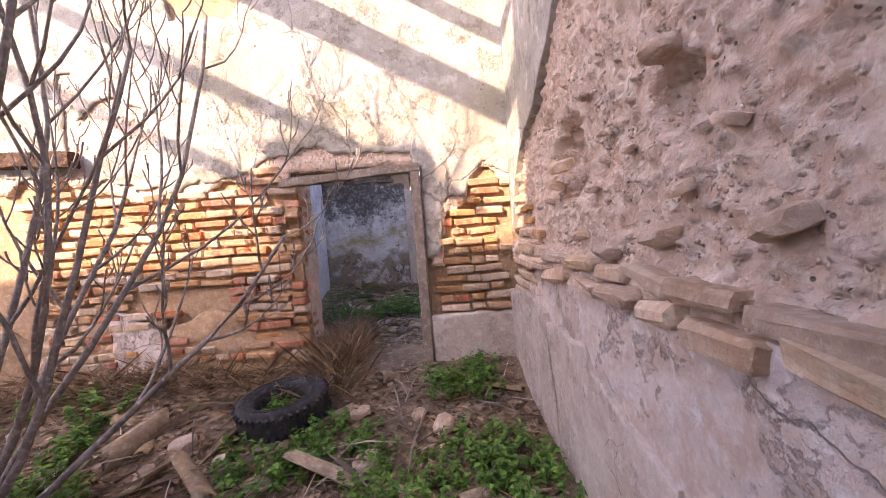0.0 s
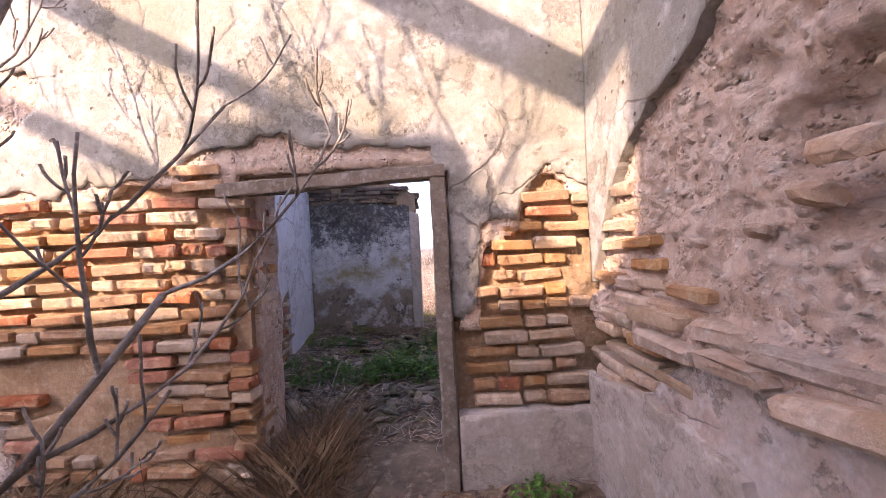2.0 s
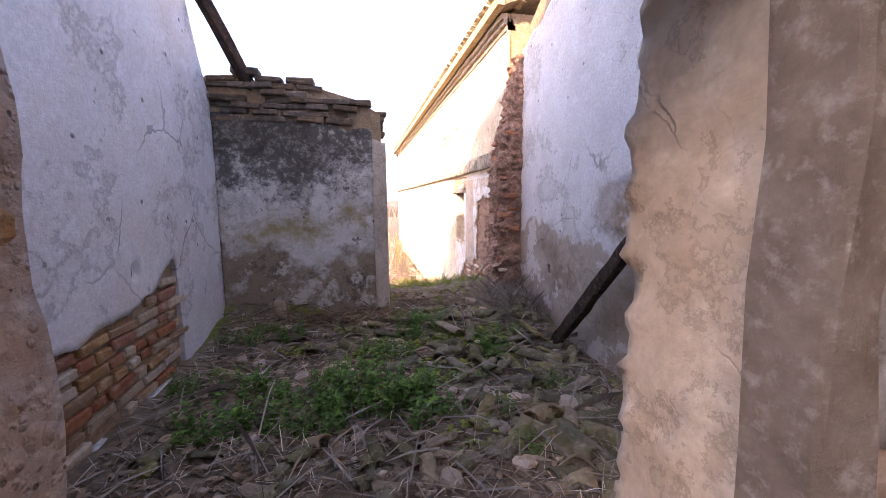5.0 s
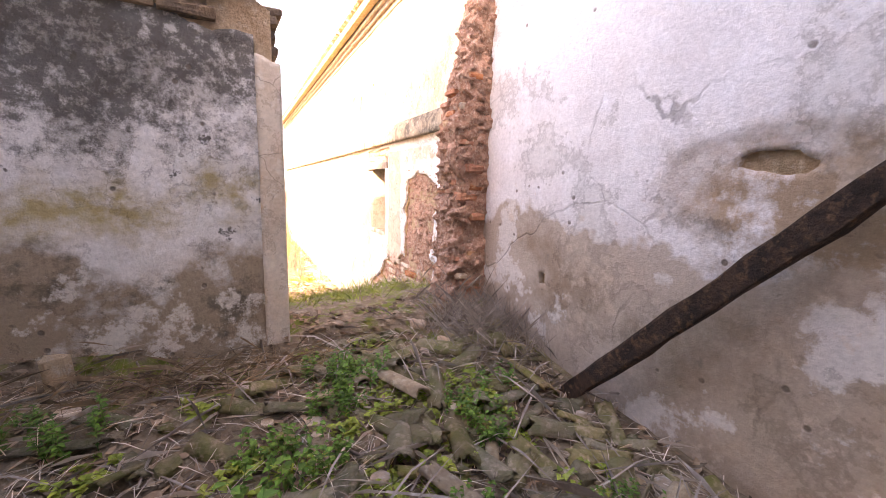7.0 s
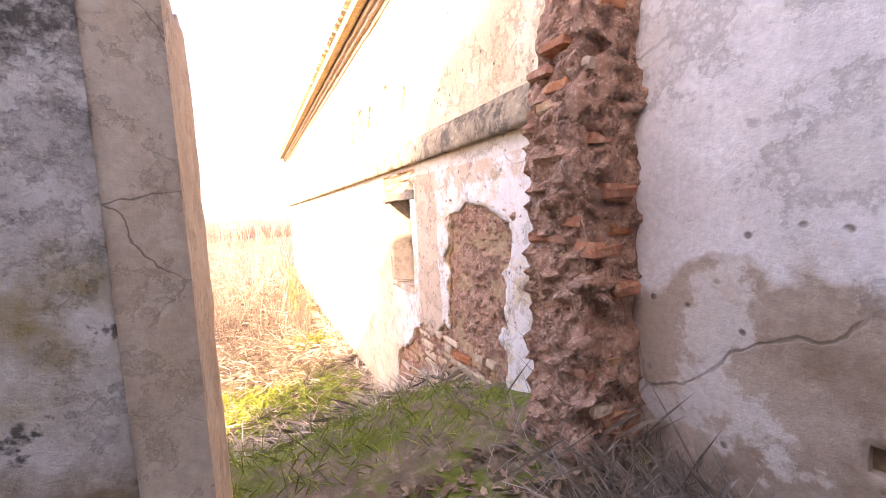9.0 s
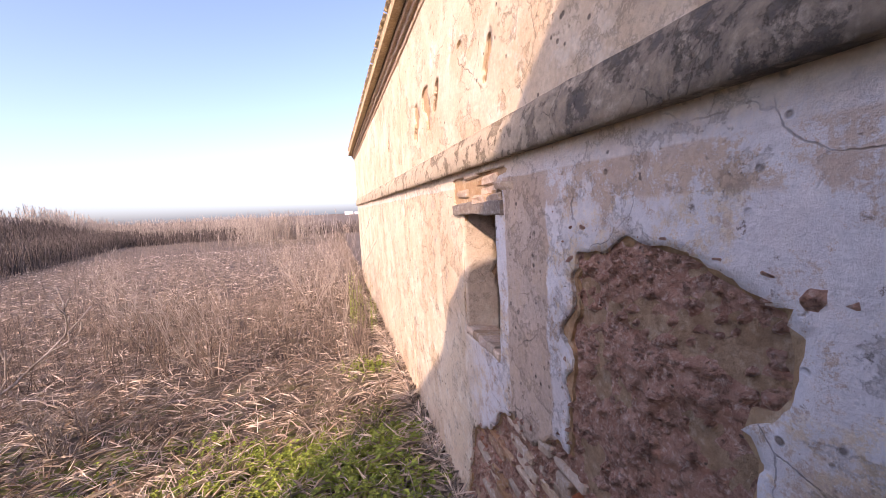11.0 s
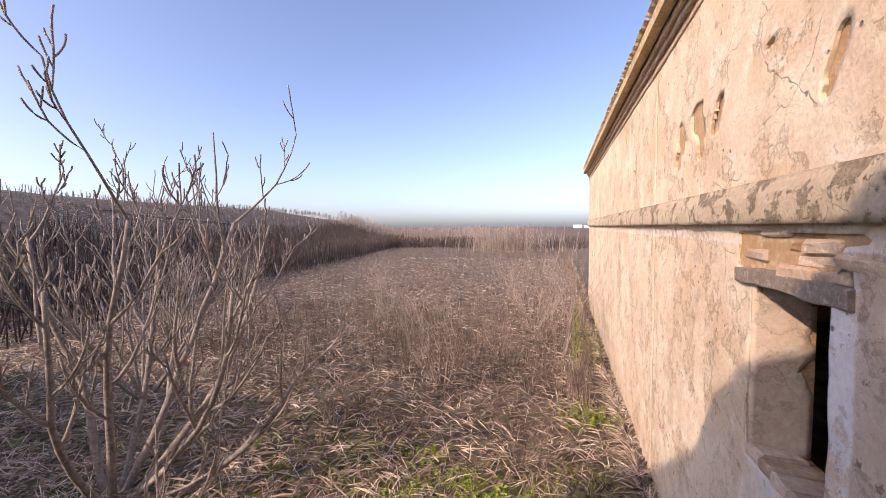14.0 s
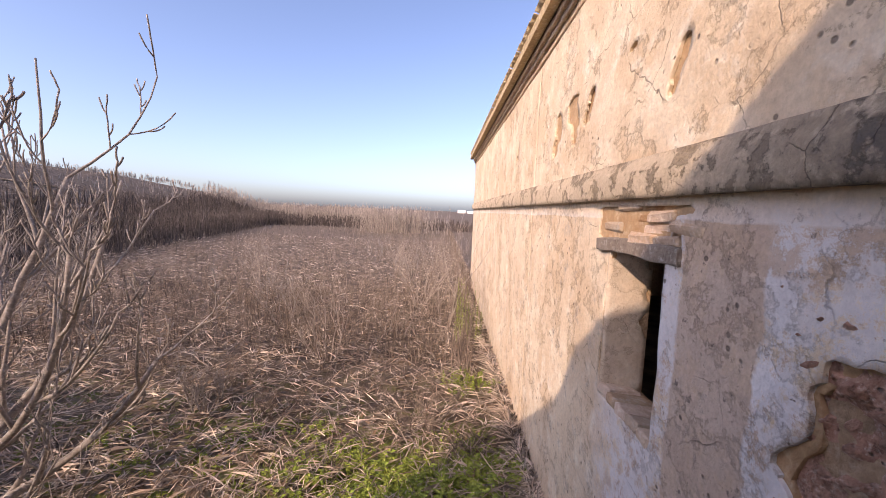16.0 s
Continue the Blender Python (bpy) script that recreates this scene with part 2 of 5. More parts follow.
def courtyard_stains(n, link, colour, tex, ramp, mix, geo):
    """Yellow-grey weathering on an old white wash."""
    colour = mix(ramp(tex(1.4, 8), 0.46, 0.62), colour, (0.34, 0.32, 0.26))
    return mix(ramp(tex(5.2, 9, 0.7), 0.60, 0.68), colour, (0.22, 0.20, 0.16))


def band_shade_stains(n, link, colour, tex, ramp, mix, geo):
    """Dark lichen and painted-in shade by the ruin, worn back to ochre wash further along."""
    # the ochre starts where cast shade ends; the dark part colours that shade in
    far = axis_band(n, link, geo, "Y", 9.5, 10.1, tex(1.0, 8), 1.5)
    colour = mix(times(n, link, far, 0.85), colour, (0.66, 0.53, 0.38))
    return mix(times(n, link, far, ramp(tex(6.0, 12, 0.78), 0.52, 0.60)), colour, (0.30, 0.235, 0.16))


MORTAR = material("mortar", (0.52, 0.36, 0.23), (0.42, 0.27, 0.16), (0.60, 0.46, 0.33), 9, bump=1.0)
BRICK = material("brick", (0.56, 0.35, 0.20), (0.46, 0.25, 0.14), (0.66, 0.50, 0.34), 5, bump=0.9, thing=0.25)
RED_BRICK = material("red_brick", (0.52, 0.235, 0.14), (0.40, 0.15, 0.09), (0.60, 0.38, 0.26), 6, bump=0.9, thing=0.2)
PALE_BRICK = material("pale_brick", (0.64, 0.50, 0.37), (0.54, 0.39, 0.27), (0.72, 0.62, 0.51), 7, bump=0.8, thing=0.25)
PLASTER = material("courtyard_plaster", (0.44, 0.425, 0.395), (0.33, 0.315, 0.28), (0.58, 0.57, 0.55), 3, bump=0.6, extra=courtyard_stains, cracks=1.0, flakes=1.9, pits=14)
EARTH_WALL = material("earth_wall", (0.77, 0.61, 0.50), (0.62, 0.44, 0.33), (0.82, 0.72, 0.62), 9, bump=1.0, fine=38, pits=24, gravel=46)
FLAKED = material("flaked_limewash", (0.78, 0.69, 0.63), (0.70, 0.55, 0.46), (0.84, 0.79, 0.75), 7, bump=0.9, cracks=2.0, flakes=4.5)
PLINTH = material("plinth_render", (0.60, 0.53, 0.47), (0.50, 0.42, 0.35), (0.68, 0.63, 0.58), 4, bump=0.5, cracks=2.5, flakes=3)
STONE = material("wall_stone", (0.66, 0.52, 0.41), (0.56, 0.40, 0.29), (0.74, 0.64, 0.54), 8, bump=0.9, thing=0.3)
WHITE_WALL = material("old_limewash", (0.82, 0.80, 0.79), (0.75, 0.72, 0.71), (0.86, 0.85, 0.85), 2.5, bump=0.4, extra=damp_stains, cracks=0.9, flakes=0.8, pits=9)
WHITE_WEST = material("blue_white_limewash", (0.82, 0.80, 0.79), (0.76, 0.71, 0.68), (0.86, 0.85, 0.85), 2.5, bump=0.4, cracks=1.0, flakes=0.7, pits=8)
MOULD_WALL = material("mouldy_limewash", (0.76, 0.73, 0.68), (0.66, 0.62, 0.57), (0.82, 0.80, 0.77), 3, bump=0.6, extra=mould_stains, flakes=3.4, pits=9)
JAMB = material("cream_render", (0.66, 0.56, 0.45), (0.58, 0.46, 0.35), (0.72, 0.65, 0.55), 3, bump=0.4, cracks=3, flakes=4)
OUTER = material("ochre_limewash", (0.80, 0.67, 0.50), (0.70, 0.54, 0.37), (0.85, 0.76, 0.62), 2.2, bump=0.6, extra=ochre_stains, cracks=2.6, flakes=2.4, pits=12)
BAND = material("lichened_shaded_band", (0.44, 0.35, 0.25), (0.19, 0.165, 0.14), (0.58, 0.48, 0.36), 6, bump=0.9, cracks=4, flakes=6, extra=band_shade_stains)
RUBBLE = material("rubble_fill", (0.58, 0.345, 0.25), (0.44, 0.225, 0.155), (0.70, 0.52, 0.42), 17, bump=1.0, flakes=9, pits=22, gravel=38)
TIMBER = material("grey_timber", (0.33, 0.27, 0.22), (0.24, 0.19, 0.15), (0.46, 0.41, 0.36), 11, bump=0.8)
DARK_TIMBER = material("charred_timber", (0.085, 0.048, 0.032), (0.035, 0.022, 0.016), (0.17, 0.095, 0.06), 9, bump=1.0)
TILE = material("roof_tile", (0.42, 0.32, 0.21), (0.30, 0.22, 0.15), (0.52, 0.44, 0.32), 8, bump=0.7, thing=0.25)
MOSS_TILE = material("mossy_tile", (0.27, 0.22, 0.14), (0.17, 0.165, 0.07), (0.42, 0.33, 0.24), 7, bump=0.9, thing=0.4)
RUBBER = material("tyre_rubber", (0.045, 0.045, 0.05), (0.03, 0.03, 0.033), (0.10, 0.095, 0.09), 9, rough=0.7, bump=0.5)
BARK = material("fig_bark", (0.33, 0.29, 0.26), (0.20, 0.17, 0.15), (0.48, 0.44, 0.40), 12, bump=0.4)
TWIG = material("dry_stem", (0.38, 0.315, 0.265), (0.26, 0.21, 0.175), (0.54, 0.48, 0.42), 3, bump=0.2, island=0.35)
STRAW = material("dead_grass", (0.58, 0.48, 0.39), (0.36, 0.28, 0.22), (0.74, 0.66, 0.57), 1.3, bump=0.2, island=0.75)
BROWN_GRASS = material("brown_grass", (0.33, 0.22, 0.13), (0.20, 0.13, 0.08), (0.46, 0.34, 0.22), 2, bump=0.2, island=0.6)
LEAF = material("nettle_leaf", (0.11, 0.26, 0.04), (0.06, 0.16, 0.03), (0.20, 0.36, 0.07), 9, rough=0.6, bump=0.2, island=0.45)
YELLOW_LEAF = material("yellow_leaf", (0.30, 0.36, 0.06), (0.18, 0.26, 0.04), (0.42, 0.44, 0.12), 9, rough=0.6, bump=0.2, island=0.4)
WEED = material("brown_weed", (0.23, 0.175, 0.14), (0.13, 0.10, 0.08), (0.40, 0.33, 0.27), 1.2, bump=0.2, island=0.6)
DARK_BUSH = material("bank_scrub", (0.12, 0.095, 0.08), (0.07, 0.055, 0.05), (0.20, 0.165, 0.14), 1.5, bump=0.3, island=0.5)


def moss_and_shaded_soil(n, link, colour, tex, ramp, mix, geo):
    """Green moss and weeds by the threshold, field soil darkened as shade between straw, grey soil indoors."""
    out = axis_band(n, link, geo, "Y", 8.6, 9.2, tex(1.1), 0.8)
    # field soil coloured dark so the gaps under the straw look shaded
    colour = mix(out, colour, mix(ramp(tex(2.0, 9, 0.7), 0.38, 0.64), (0.24, 0.185, 0.14), (0.09, 0.065, 0.05)))
    moss = times(n, link, axis_band(n, link, geo, "Y", 6.7, 7.5, tex(1.7), 1.2), one_minus(n, link, axis_band(n, link, geo, "Y", 12.6, 14.6, tex(1.2), 4.0)))
    return mix(times(n, link, moss, ramp(tex(3.3, 8), 0.48, 0.58)), colour, (0.17, 0.20, 0.035))


GROUND = material("soil_and_litter", (0.30, 0.22, 0.15), (0.17, 0.12, 0.08), (0.42, 0.32, 0.23), 5, bump=1.0, fine=40, extra=moss_and_shaded_soil)


# ---- mesh helpers ----
def mesh_from(name, verts, faces, mat, smooth=False):
    me = bpy.data.meshes.new(name)
    me.from_pydata([tuple(v) for v in verts], [], [tuple(f) for f in faces])
    me.materials.append(mat)
    if smooth:
        me.polygons.foreach_set("use_smooth", [True] * len(me.polygons))
    me.update()
    return me


def child(ob, parent):
    if parent is not None:
        ob.parent = parent
    return ob


def holder(name, place=(0, 0, 0), label="", category="", kind="", group=""):
    ob = new(name)
    ob.location = place
    ob.empty_display_size = 0.1
    bpy.context.view_layer.update()
    return tagged(ob, label, category, group, kind)


def under(ob, parent):
    """Hang ob under parent and keep its place in the world."""
    ob.parent = parent
    ob.matrix_parent_inverse = Matrix.Translation(parent.location).inverted()
    return ob


def box_verts(a, b):
    (x0, y0, z0), (x1, y1, z1) = a, b
    return [(x0, y0, z0), (x1, y0, z0), (x1, y1, z0), (x0, y1, z0), (x0, y0, z1), (x1, y0, z1), (x1, y1, z1), (x0, y1, z1)]


BOX_FACES = [(0, 3, 2, 1), (4, 5, 6, 7), (0, 1, 5, 4), (1, 2, 6, 5), (2, 3, 7, 6), (3, 0, 4, 7)]


def boxes(name, pairs, mat):
    verts, faces = [], []
    for a, b in pairs:
        k = len(verts)
        verts += box_verts(a, b)
        faces += [tuple(i + k for i in f) for f in BOX_FACES]
    return new(name, mesh_from(name, verts, faces, mat))


def prism(name, outline, base, u, v, n, depth, mat):
    """A flat outline in the plane (u, v) at base, given depth along n."""
    base, u, v, n = Vector(base), Vector(u), Vector(v), Vector(n)
    k = len(outline)
    verts = [base + u * a + v * b for a, b in outline] + [base + u * a + v * b + n * depth for a, b in outline]
    faces = [tuple(range(k)), tuple(range(2 * k - 1, k - 1, -1))] + [(i, i + k, (i + 1) % k + k, (i + 1) % k) for i in range(k)]
    return new(name, mesh_from(name, verts, faces, mat))


def skin(name, base, u, v, n, span, cell, keep, relief, thick, mat, smooth=True):
    """A coat on a wall: a fine sheet over span = (u0, u1, v0, v1), cut where keep(a, b) < 0, raised by relief(a, b), with an edge of its own thickness."""
    u0, u1, v0, v1 = span
    nu, nv = max(2, int((u1 - u0) / cell) + 1), max(2, int((v1 - v0) / cell) + 1)
    a, b = np.meshgrid(np.linspace(u0, u1, nu), np.linspace(v0, v1, nv), indexing="ij")
    f = keep(a, b) + 0 * a
    quad = (f[:-1, :-1] + f[1:, :-1] + f[:-1, 1:] + f[1:, 1:]) > 0
    e = 0.004
    gx, gy = (keep(a + e, b) - f) / e, (keep(a, b + e) - f) / e
    g2 = gx * gx + gy * gy + 1e-6
    used = np.zeros((nu, nv), int)
    for i, j in ((0, 0), (1, 0), (0, 1), (1, 1)):
        used[i : nu - 1 + i, j : nv - 1 + j] += quad
    rim = (used > 0) & (used < 4)
    inner = np.zeros_like(rim)
    inner[1:-1, 1:-1] = True
    move = rim & inner
    k = np.clip(-f / g2 * np.sqrt(g2), -0.6 * cell, 0.6 * cell) / np.sqrt(g2)
    a2, b2 = np.where(move, a + k * gx, a), np.where(move, b + k * gy, b)
    r = relief(a2, b2) + 0 * a
    base, u, v, n = (np.array(q, float) for q in (base, u, v, n))
    front = base + a2[..., None] * u + b2[..., None] * v + r[..., None] * n
    back = base + a2[..., None] * u + b2[..., None] * v - thick * n
    ids = np.arange(nu * nv).reshape(nu, nv)
    q = np.stack([ids[:-1, :-1], ids[1:, :-1], ids[1:, 1:], ids[:-1, 1:]], -1)[quad]
    if np.dot(np.cross(u, v), n) < 0:
        q = q[:, ::-1]
    edges = {}
    for f4 in q.tolist():
        for i in range(4):
            s, t = f4[i], f4[(i + 1) % 4]
            if (t, s) in edges:
                del edges[(t, s)]
            else:
                edges[(s, t)] = True
    total = nu * nv
    faces = q.tolist() + [(t, s, s + total, t + total) for s, t in edges]
    verts = np.concatenate([front.reshape(-1, 3), back.reshape(-1, 3)])
    ring = sorted({i for f in faces for i in f})
    lookup = {old: i for i, old in enumerate(ring)}
    me = mesh_from(name, verts[ring], [[lookup[i] for i in f] for f in faces], mat)
    if smooth:
        me.polygons.foreach_set("use_smooth", [True] * len(q) + [False] * len(edges))
    return new(name, me)


def rough_block(name, size, mat, seed, bevel=0.008, wobble=0.006):
    """A worn brick or stone, centred, of about 44 triangles."""
    bm = bmesh.new()
    bmesh.ops.create_cube(bm, size=1)
    for w in bm.verts:
        w.co = Vector((w.co.x * size[0], w.co.y * size[1], w.co.z * size[2]))
    bmesh.ops.bevel(bm, geom=bm.edges[:], offset=bevel, segments=1, affect="EDGES")
    rnd = random.Random(seed)
    for w in bm.verts:
        w.co += Vector((rnd.uniform(-1, 1), rnd.uniform(-1, 1), rnd.uniform(-1, 1))) * wobble
    me = bpy.data.meshes.new(name)
    bm.to_mesh(me)
    bm.free()
    me.materials.append(mat)
    return me


def tube(path, radii, sides=5):
    """Vertices and faces of a tapered tube along a path."""
    verts, faces = [], []
    for i, p in enumerate(path):
        a, b = path[max(i - 1, 0)], path[min(i + 1, len(path) - 1)]
        way = (Vector(b) - Vector(a)).normalized()
        side = way.orthogonal().normalized()
        other = way.cross(side)
        for k in range(sides):
            t = 2 * math.pi * k / sides
            verts.append(Vector(p) + (side * math.cos(t) + other * math.sin(t)) * radii[i])
    for i in range(len(path) - 1):
        for k in range(sides):
            m = (k + 1) % sides
            faces.append((i * sides + k, i * sides + m, (i + 1) * sides + m, (i + 1) * sides + k))
    faces.append(tuple(range((len(path) - 1) * sides, len(path) * sides)))
    return verts, faces


class Heap:
    """Gathers many small shapes into one mesh."""

    def __init__(self):
        self.verts, self.faces = [], []

    def add(self, verts, faces):
        k = len(self.verts)
        self.verts += list(verts)
        self.faces += [tuple(i + k for i in f) for f in faces]

    def mesh(self, name, mat, smooth=False):
        return mesh_from(name, self.verts, self.faces, mat, smooth)


# ---- ground ----
def ground_z(x, y):
    x, y = np.asarray(x, float), np.asarray(y, float)
    z = -0.08 + 0.2 * step(2.4, 3.8, y) - 0.06 * step(4.3, 5.2, y) + 0.11 * step(6.4, 7.7, y) + 0.11 * step(7.72, 7.79, y + 0.05 * vn(x * 3, 0 * y, 4))
    z = z + 0.10 * step(6.0, 7.6, y) * step(0.2, 0.9, x) * (1 - step(8.2, 8.8, y)) + 0.06 * step(-1.2, -2.2, x)
    drop = step(8.75, 10.6, y + 0.25 * vn(x * 0.9, y * 0.3, 3))
    z = z * (1 - drop) - 0.95 * drop
    z = z + 0.05 * fbm(x * 1.6, y * 1.6, 5) + 0.035 * fbm(x * 6, y * 6, 6)
    away = step(9, 14, y)
    z = z + away * 0.10 * fbm(x * 0.35, y * 0.35, 8)
    # the bank on the west side of the field
    s = -x - 13 - 0.22 * np.clip(y - 10, -40, 70) + 2.0 * vn(x * 0.07, y * 0.07, 12)
    z = z + (5.8 * step(0, 22, s) + 1.2 * step(25, 90, s)) * (1 - step(70, 150, y)) * step(-40, 12, y) * step(8, 14, -x)
    z = z + 1.2 * step(120, 400, y)
    return z


def ground_sheet():
    far = np.array([60, 90, 140, 220, 400, 800, 1600, 3200.0])
    xs = np.concatenate([-far[::-1], np.arange(-48, -9, 1.5), np.arange(-9, -4.6, 0.25), np.arange(-4.6, 1.3, 0.06), np.arange(1.5, 10, 1.0), np.arange(12, 50, 5.0), far])
    ys = np.concatenate([-far[::-1], np.arange(-45, -4, 4.0), np.arange(-4, -1, 0.3), np.arange(-1, 12, 0.06), np.arange(12, 20, 0.2), np.arange(20, 56, 1.5), far])
    a, b = np.meshgrid(xs, ys, indexing="ij")
    z = ground_z(a, b)
    v = np.stack([a, b, z], -1).reshape(-1, 3)
    ids = np.arange(a.size).reshape(a.shape)
    q = np.stack([ids[:-1, :-1], ids[1:, :-1], ids[1:, 1:], ids[:-1, 1:]], -1).reshape(-1, 4)
    ob = new("ground", mesh_from("ground", v.tolist(), q.tolist(), GROUND, True))
    return tagged(ob, "littered dark soil running out into a dry straw-covered field", "ground", kind="structure")


ground = ground_sheet()


def gz(x, y):
    return float(ground_z(np.array([x]), np.array([y]))[0])


# ---- walls: the large structure ----
X, Y, Z = (1, 0, 0), (0, 1, 0), (0, 0, 1)
DOOR_L, DOOR_R, DOOR_T = -1.31, -0.19, 1.93

wall_north = boxes("wall_north", [((-7.0, 3.75, -0.4), (DOOR_L - 0.02, 4.08, 5.8)), ((DOOR_R + 0.02, 3.75, -0.4), (1.1, 4.08, 5.8)), ((DOOR_L - 0.02, 3.75, DOOR_T), (DOOR_R + 0.02, 4.08, 5.8))], MORTAR)
tagged(wall_north, "crumbling brick wall with flaking plaster and a doorway", "wall", kind="structure")
wall_east = boxes("wall_east", [((0.82, -1.6, -0.4), (1.1, 3.749, 4.7))], EARTH_WALL)
tagged(wall_east, "rammed earth wall with embedded stones and brick courses", "wall", kind="structure")
# unseen wall added to cast the courtyard's shade, white to bounce light back
wall_south = boxes("wall_south", [((-3.45, -2.0, -0.4), (1.1, -1.61, 7.2)), ((-4.69, -2.0, -0.4), (-3.451, -1.61, 5.05)), ((-5.39, -2.0, -0.4), (-4.691, -1.61, 5.149)), ((-5.39, -1.80, 5.15), (-4.69, -1.61, 6.0)), ((-6.05, -2.0, -0.4), (-5.391, -1.61, 6.1)), ((-9.0, -2.0, -0.4), (-6.051, -1.61, 5.05))], WHITE_WEST)
tagged(wall_south, "unseen wall added behind the courtyard to shape its sunlight", "wall", kind="structure")
wall_courtyard_west = boxes("wall_courtyard_west", [((-7.4, -1.6, -0.4), (-7.01, 4.08, 2.2))], MORTAR)
tagged(wall_courtyard_west, "low ruined courtyard wall", "wall", kind="structure")

# west wall of the roofless room, stepping up southwards like a gable
wall_west = prism("wall_west", [(4.081, -0.4), (8.25, -0.4), (8.25, 2.4), (8.0, 2.6), (7.75, 2.68), (7.5, 3.2), (7.06, 3.95), (6.6, 4.3), (6.2, 4.7), (5.5, 5.4), (4.081, 5.8)], (-2.235, 0, 0), Y, Z, (-1, 0, 0), 0.40, MORTAR)
tagged(wall_west, "tall whitewashed wall with a broken sloping top", "wall", kind="structure")
wall_room_east = prism("wall_room_east", [(4.081, -0.6), (8.195, -0.6), (8.195, 3.0), (8.0, 3.2), (7.5, 3.5), (6.5, 3.9), (4.081, 4.0)], (1.175, 0, 0), Y, Z, X, 0.36, MORTAR)
tagged(wall_room_east, "whitewashed wall with damp stains", "wall", kind="structure")
# unseen block, added only for the shadow it throws on the near field
field_shade_block = boxes("wall_outbuilding", [((-14.0, 4.5, -1.2), (-8.1, 8.7, 2.7))], MORTAR)
tagged(field_shade_block, "unseen block added west of the room to shade the field", "wall", kind="structure")
wall_black = prism("wall_black", [(-2.234, -0.4), (-0.50, -0.4), (-0.52, 2.36), (-0.75, 2.50), (-1.2, 2.62), (-2.234, 2.68)], (0, 7.81, 0), X, Z, Y, 0.43, MORTAR)
tagged(wall_black, "end wall stained with black mould, broken off beside a gap", "wall", kind="structure")

# the long farm building outside, with its window
WIN = (10.30, 10.96, 0.62, 1.58)
body = boxes("farm_wall", [((1.125, 8.20, -1.6), (1.38, WIN[0], 3.7)), ((1.125, WIN[1], -1.6), (1.38, 23.0, 3.7)), ((1.125, WIN[0], -1.6), (1.38, WIN[1], WIN[2])), ((1.125, WIN[0], WIN[3] + 0.02), (1.38, WIN[1], 3.7)), ((1.381, 22.6, -1.6), (8.0, 23.0, 3.7)), ((1.381, 8.20, -1.6), (8.0, 8.7, 3.7)), ((8.0, 8.301, -1.6), (8.4, 23.0, 3.7))], MORTAR)
tagged(body, "long farm building with weathered ochre limewash", "building wall", kind="structure")
roof = prism("farm_roof", [(0.97, 3.70), (4.7, 5.0), (8.6, 3.70), (8.6, 3.80), (4.7, 5.12), (0.97, 3.80)], (0, 8.0, 0), X, Z, Y, 15.15, TILE)
tagged(roof, "low pitched tiled roof", "roof", kind="structure")


# coats on the walls
def edge_north(a):
    return np.interp(a, [-7, -3.3, -2.6, -2.1, -1.7, -1.5, -1.1, -0.5, -0.25, -0.2, -0.03, 0.0, 0.22, 0.25, 0.36, 0.5, 0.8], [2.0, 2.05, 1.85, 1.9, 1.95, 2.12, 2.10, 2.04, 2.10, 1.12, 1.15, 1.55, 1.62, 1.8, 1.93, 1.85, 1.7])


def keep_north(a, b):
    k = b - edge_north(a) - 0.09 * fbm(a * 4, b * 4, 21) - 0.09 * fbm(a * 11, b * 11, 20)
    k = np.minimum(k, np.maximum(np.hypot((a + 2.85) / 0.42, (b - 2.38) / 0.26) - 1 + 0.5 * fbm(a * 5, b * 5, 22), -1) * 0.3)
    k = np.minimum(k, np.abs(a + 3.2) - 0.07 + 0.05 * fbm(a * 4, b * 4, 25) + 2 * (b > 2.95))
    k = np.minimum(k, (np.hypot((a + 2.0) / 0.35, (b - 3.5) / 0.22) - 1 + 0.5 * fbm(a * 5, b * 5, 26)) * 0.3)
    return np.where((a > DOOR_L - 0.02) & (a < DOOR_R + 0.01) & (b < DOOR_T), -1, k)


def keep_thin(a, b):
    """The thin brown undercoat, a hand wider than the white coat."""
    over = 0.22 * step(-1.55, -1.40, a) * step(0.05, -0.1, a)
    k = b - edge_north(a) + 0.08 + over - 0.14 * fbm(a * 6, b * 5, 31) - 0.04 * fbm(a * 17, b * 17, 32)
    return np.where((a > DOOR_L - 0.02) & (a < DOOR_R + 0.01) & (b < DOOR_T), -1, k)


def soft_relief(seed, amp=0.012, scale=1.3):
    return lambda a, b: amp * fbm(a * scale, b * scale, seed) + 0.003 * fbm(a * 9, b * 9, seed + 1)


def coat(parent, *args, **kw):
    ob = skin(*args, **kw)
    under(ob, parent)
    return ob


coat(wall_north, "undercoat", (0, 3.705, 0), X, Z, (0, -1, 0), (-6.9, 0.66, 1.0, 3.0), 0.04, keep_thin, soft_relief(41, 0.012, 5), 0.05, EARTH_WALL)
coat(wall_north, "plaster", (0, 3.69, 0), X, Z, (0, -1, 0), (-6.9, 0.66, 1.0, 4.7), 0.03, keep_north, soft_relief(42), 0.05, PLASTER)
coat(wall_north, "plaster_patch", (0, 3.70, 0), X, Z, (0, -1, 0), (-3.6, -2.4, -0.1, 1.1), 0.03, lambda a, b: np.minimum(np.minimum(a + 3.1, -2.66 - a + 0.06 * fbm(a * 6, b * 6, 3)), 0.74 - b - 0.5 * (a + 2.95)) + 0.04 * fbm(a * 6, b * 6, 44), soft_relief(43, 0.02, 2), 0.05, FLAKED)
